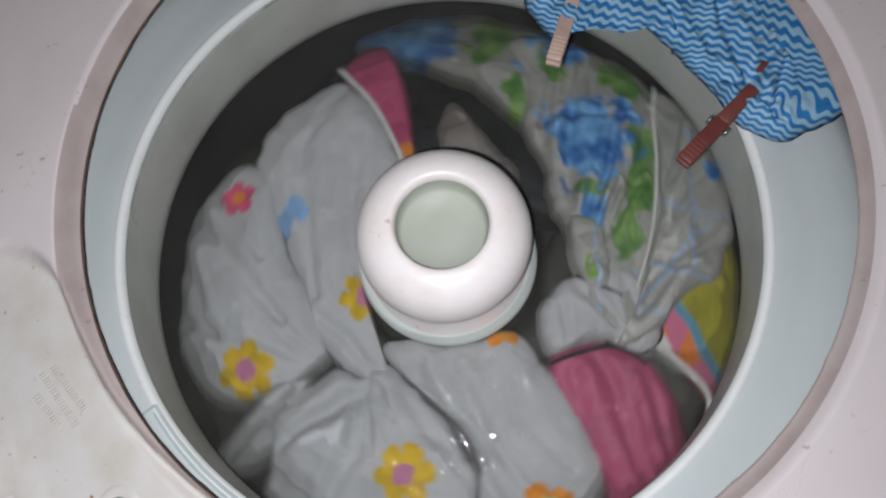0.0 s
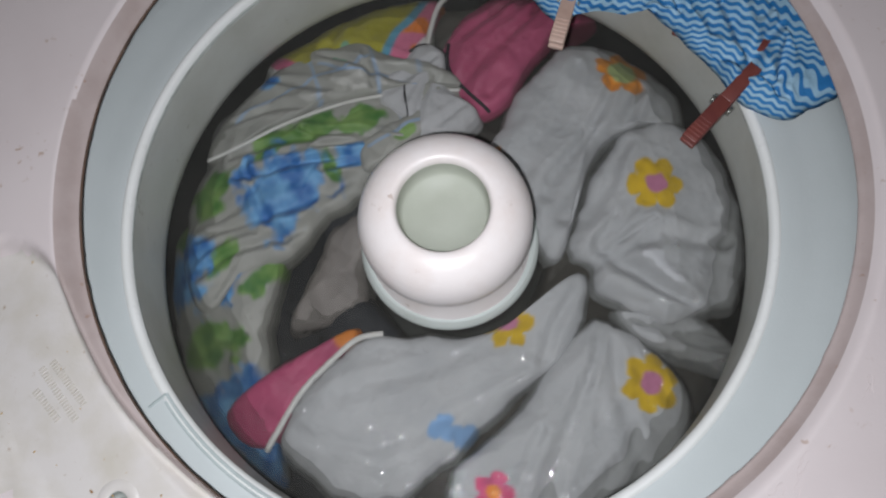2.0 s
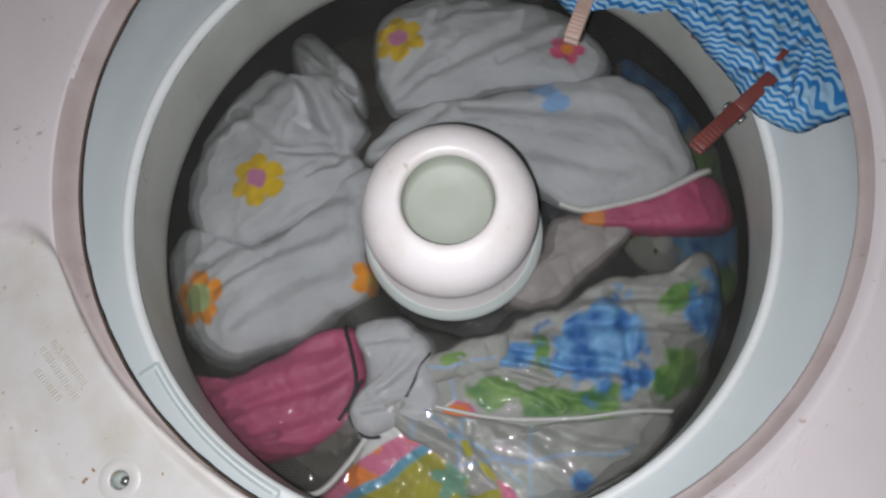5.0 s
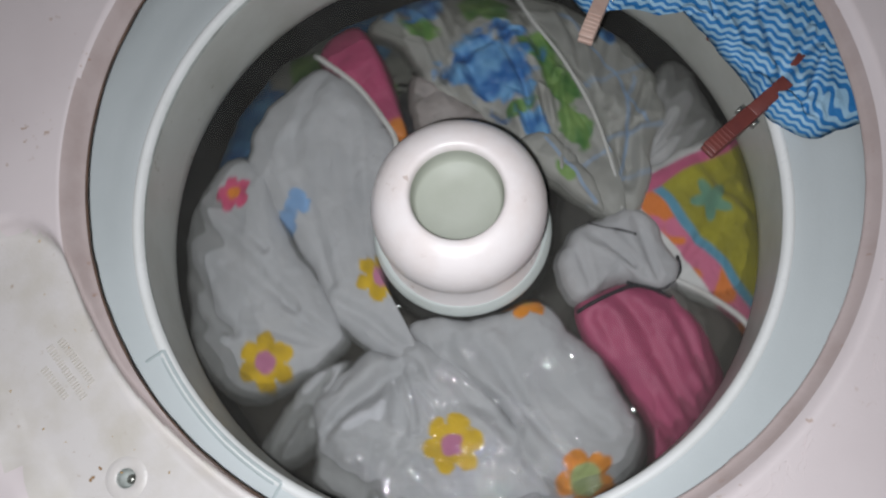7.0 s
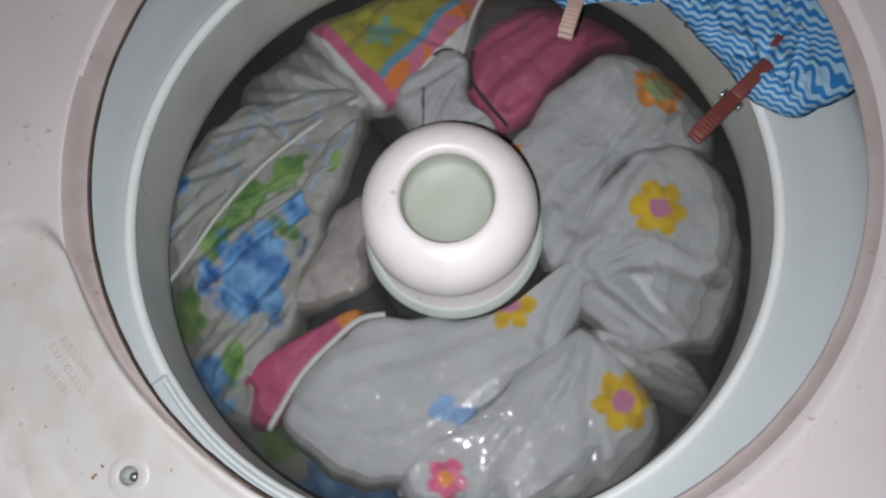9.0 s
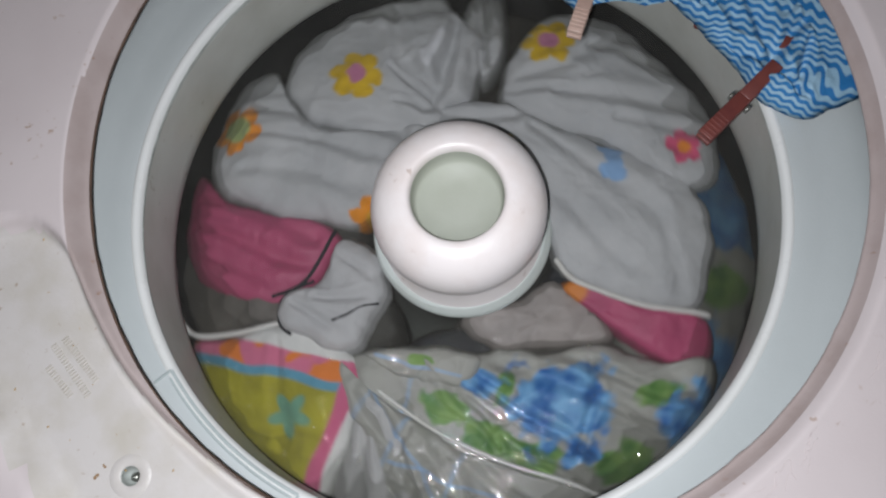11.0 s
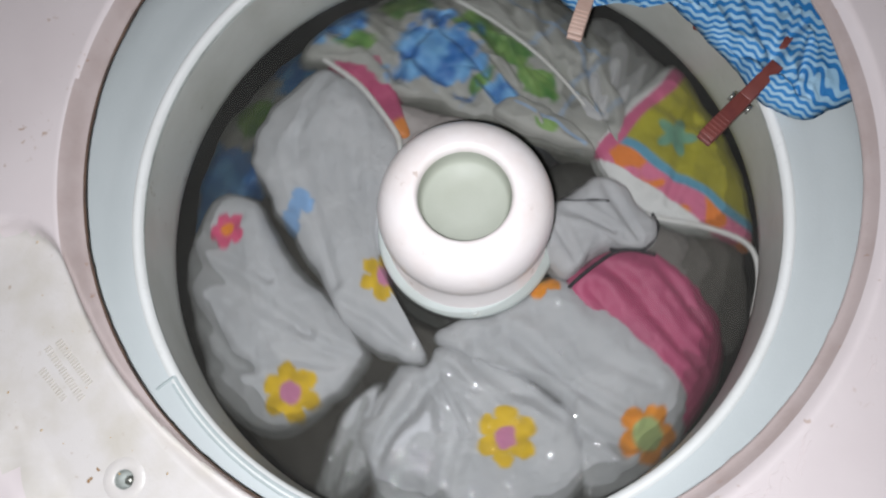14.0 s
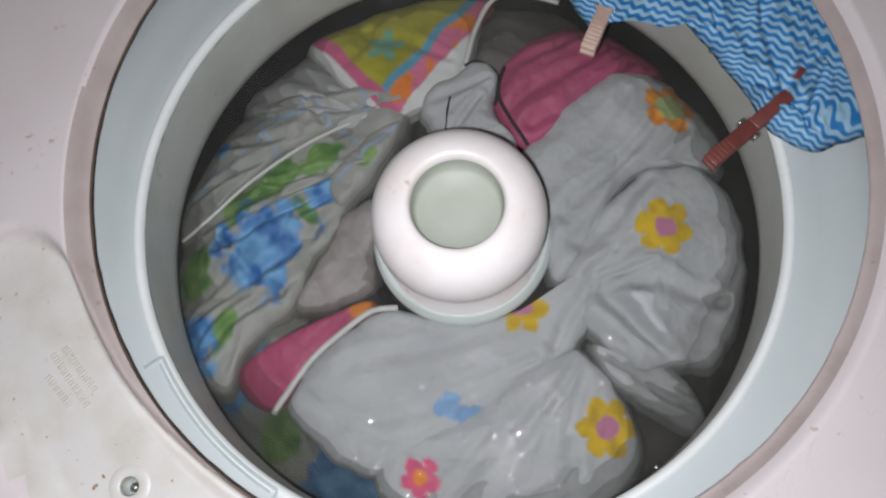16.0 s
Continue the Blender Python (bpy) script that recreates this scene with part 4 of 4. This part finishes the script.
# Filler layers added under the wash; dark colours paint the shade in its gaps.
for name, start, colour, label, seed in (("grey_filler", 0, (0.10, 0.097, 0.09), "added dull grey cloth layer standing in for murk under water", 17), ("dark_filler", 120, (0.04, 0.045, 0.06), "added dark navy cloth layer standing in for the dark depth", 18), ("brown_filler", 240, (0.11, 0.10, 0.088), "added brownish grey cloth layer standing in for murk under water", 19)):
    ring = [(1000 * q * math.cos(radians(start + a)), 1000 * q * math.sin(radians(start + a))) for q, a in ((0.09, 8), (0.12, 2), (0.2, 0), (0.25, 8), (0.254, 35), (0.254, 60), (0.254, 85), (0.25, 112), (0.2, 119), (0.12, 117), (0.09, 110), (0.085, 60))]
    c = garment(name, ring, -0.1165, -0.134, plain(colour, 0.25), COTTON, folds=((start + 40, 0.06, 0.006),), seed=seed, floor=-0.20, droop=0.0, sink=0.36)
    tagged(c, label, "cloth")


# ---- water ----
def water_sheet(name, levels, mat, high, label, seed, n=360, steps=110, chop=0.0):
    """Sheets of water round the agitator: a slow swell, and short steep ripples in gusts."""
    radii = np.linspace(0.0725, 0.2635, steps)
    a = np.arange(n) * 2 * np.pi / n
    x, y = (radii[:, None] * np.cos(a)).ravel(), (radii[:, None] * np.sin(a)).ravel()
    calm = 0.22 + 0.78 * smooth(-0.35, 0.55, cloud(x, y, 17, seed + 3))
    wave = high * calm * (0.55 * cloud(x, y, 38, seed) + 0.45 * cloud(x, y, 85, seed + 1))
    if chop:
        bend = 0.002 * cloud(x, y, 60, seed + 5)
        gust = 0.45 + 0.55 * smooth(0.05, 0.6, cloud(x, y, 15, seed + 4))
        wave = wave + chop * gust * (cloud(x + bend, y - bend, 155, seed + 6) + 0.45 * cloud(x - bend, y, 330, seed + 7))
    ring = np.arange(n)
    quads = np.concatenate([np.column_stack([k * n + ring, (k + 1) * n + ring, (k + 1) * n + (ring + 1) % n, k * n + (ring + 1) % n]) for k in range(steps - 1)])
    verts = np.concatenate([np.column_stack([x, y, level + wave]) for level in levels])
    faces = np.concatenate([quads + k * len(x) for k in range(len(levels))])
    me = bpy.data.meshes.new(name)
    me.from_pydata(verts.tolist(), [], faces.tolist())
    me.materials.append(mat)
    me.polygons.foreach_set("use_smooth", [True] * len(faces))
    return tagged(new(name, me), label, "water", kind="structure")


SURFACE = water_sheet("water", (-0.0865,), WATER, 0.0012, "rippled soapy wash water with glints", 40, 1200, 290, 0.0011)
DEPTH = water_sheet("water_depth", (-0.1075, -0.1135, -0.1205), MURK, 0.0030, "cloudy grey wash water", 50, 150, 30)


def bubbles():
    """A patch of soap bubbles afloat beside the blouse."""
    bm = bmesh.new()
    rnd = random.Random(3)
    for k in range(70):
        a, q = radians(-160 + rnd.gauss(0, 9)), 0.135 + rnd.gauss(0, 0.024)
        size = rnd.choice((0.0006, 0.0008, 0.0011, 0.0015, 0.0020))
        bmesh.ops.create_icosphere(bm, subdivisions=2, radius=size, matrix=Matrix.Translation((q * math.cos(a), q * math.sin(a), -0.0862)) @ Matrix.Diagonal((1, 1, 0.7, 1)))
    bmesh.ops.delete(bm, geom=[f for f in bm.faces if f.calc_center_median().z < -0.0862], context="FACES")
    ob = part("soap_bubbles", bm, FILM)
    return tagged(ob, "small clear soap bubbles floating on the water", "bubbles", kind="stuff")


FOAM = bubbles()


# ---- what moves ----
def motions():
    def sway(t):
        ts = [r[0] for r in SWAY]
        return tuple(float(np.interp(t, ts, [r[k] for r in SWAY])) for k in (1, 2, 3))

    for ob, at in ((TUB, Matrix.Identity(4)), (WAVES, Matrix.Identity(4)), (PEG_RED, PEG_RED_AT), (PEG_PALE, PEG_PALE_AT), (PEG_TIP, PEG_TIP_AT)):
        walk(ob, [(t, pose(x, y, 0, 0, 0, d) @ at) for t, x, y, d in SWAY])

    def drift(rows, t, k):
        return float(np.interp(t, [r[0] for r in rows], [r[k] for r in rows]))

    # each piece goes round with the wash, some slipping behind or ahead
    still = ((0, 0, 0, 0), (16, 0, 0, 0))
    slips = {TOWEL_A: SLIPS["TOWEL_A"], TOWEL_B: SLIPS["TOWEL_B"], TOWEL_C: SLIPS["TOWEL_C"], TOWEL_D: SLIPS["TOWEL_D"], PINK: SLIPS["PINK"], SOCK: SLIPS["PINK"], BEACH: SLIPS["BEACH"], FLORAL: SLIPS["FLORAL"],
             BEIGE: ((0, 0, 0, -10), (6, 0, 0, 0), (16, 0, 0, 4)), BLUE: ((0, 0, 0, -44), (1.5, 0, 0, -40), (2.5, 0, 0, -32), (3.5, 0, 0, -20), (7, 0, 0, 0), (16, 0, 0, 4))}
    rises = {FLORAL: ((0, 0.006), (3, 0.003), (6, -0.001), (16, -0.002)), BEIGE: ((0, -0.008), (2.5, -0.007), (3.5, -0.001), (16, 0)),
             BLUE: ((0, 0.016), (2, 0.016), (3.5, 0.006), (6, -0.006), (9.5, -0.006), (11, 0.005), (16, 0.005))}
    # the blouse's back sinks late in the wash
    heel = ((0, 0), (9.2, 0), (11.3, 5), (16, 5))
    hinge = Matrix.Translation((-0.12, 0.06, -0.10))
    axis = Vector((-1.0, -0.4, 0.0)).normalized()
    for ob, rows in slips.items():
        rise = rises.get(ob, still)
        placed = []
        for t, a in TURNS:
            m = pose(sway(t)[0] + drift(rows, t, 1) / 1000, sway(t)[1] + drift(rows, t, 2) / 1000, drift(rise, t, 1), 0, 0, a + drift(rows, t, 3))
            if ob is FLORAL:
                m = m @ hinge @ Matrix.Rotation(radians(drift(heel, t, 1)), 4, axis) @ hinge.inverted()
            placed.append((t, m))
        walk(ob, placed)
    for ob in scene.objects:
        if ob.name in ("grey_filler", "dark_filler", "brown_filler"):
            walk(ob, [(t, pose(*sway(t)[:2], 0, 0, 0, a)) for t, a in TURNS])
    # the agitator swings to and fro, the water follows the wash at its own pace
    high = 0.4
    walk(AGIT, [(t, pose(*sway(t)[:2], -high, -math.degrees(drift(LEAN, t, 2) / 1000 / high), math.degrees(drift(LEAN, t, 1) / 1000 / high)) @ pose(0, 0, high, 0, 0, 7 * sway(t)[2] + 20 * math.sin(t * 2.1)))
                for t in sorted({r[0] for r in TURNS} | {r[0] for r in SWAY})])
    walk(SURFACE, [(t, pose(*sway(t)[:2], 0, 0, 0, a * 0.3)) for t, a in TURNS])
    walk(FOAM, [(t, pose(*sway(t)[:2], 0, 0, 0, a)) for t, a in TURNS])
    walk(DEPTH, [(t, pose(*sway(t)[:2], 0, 0, 0, a * 0.9)) for t, a in TURNS])


motions()
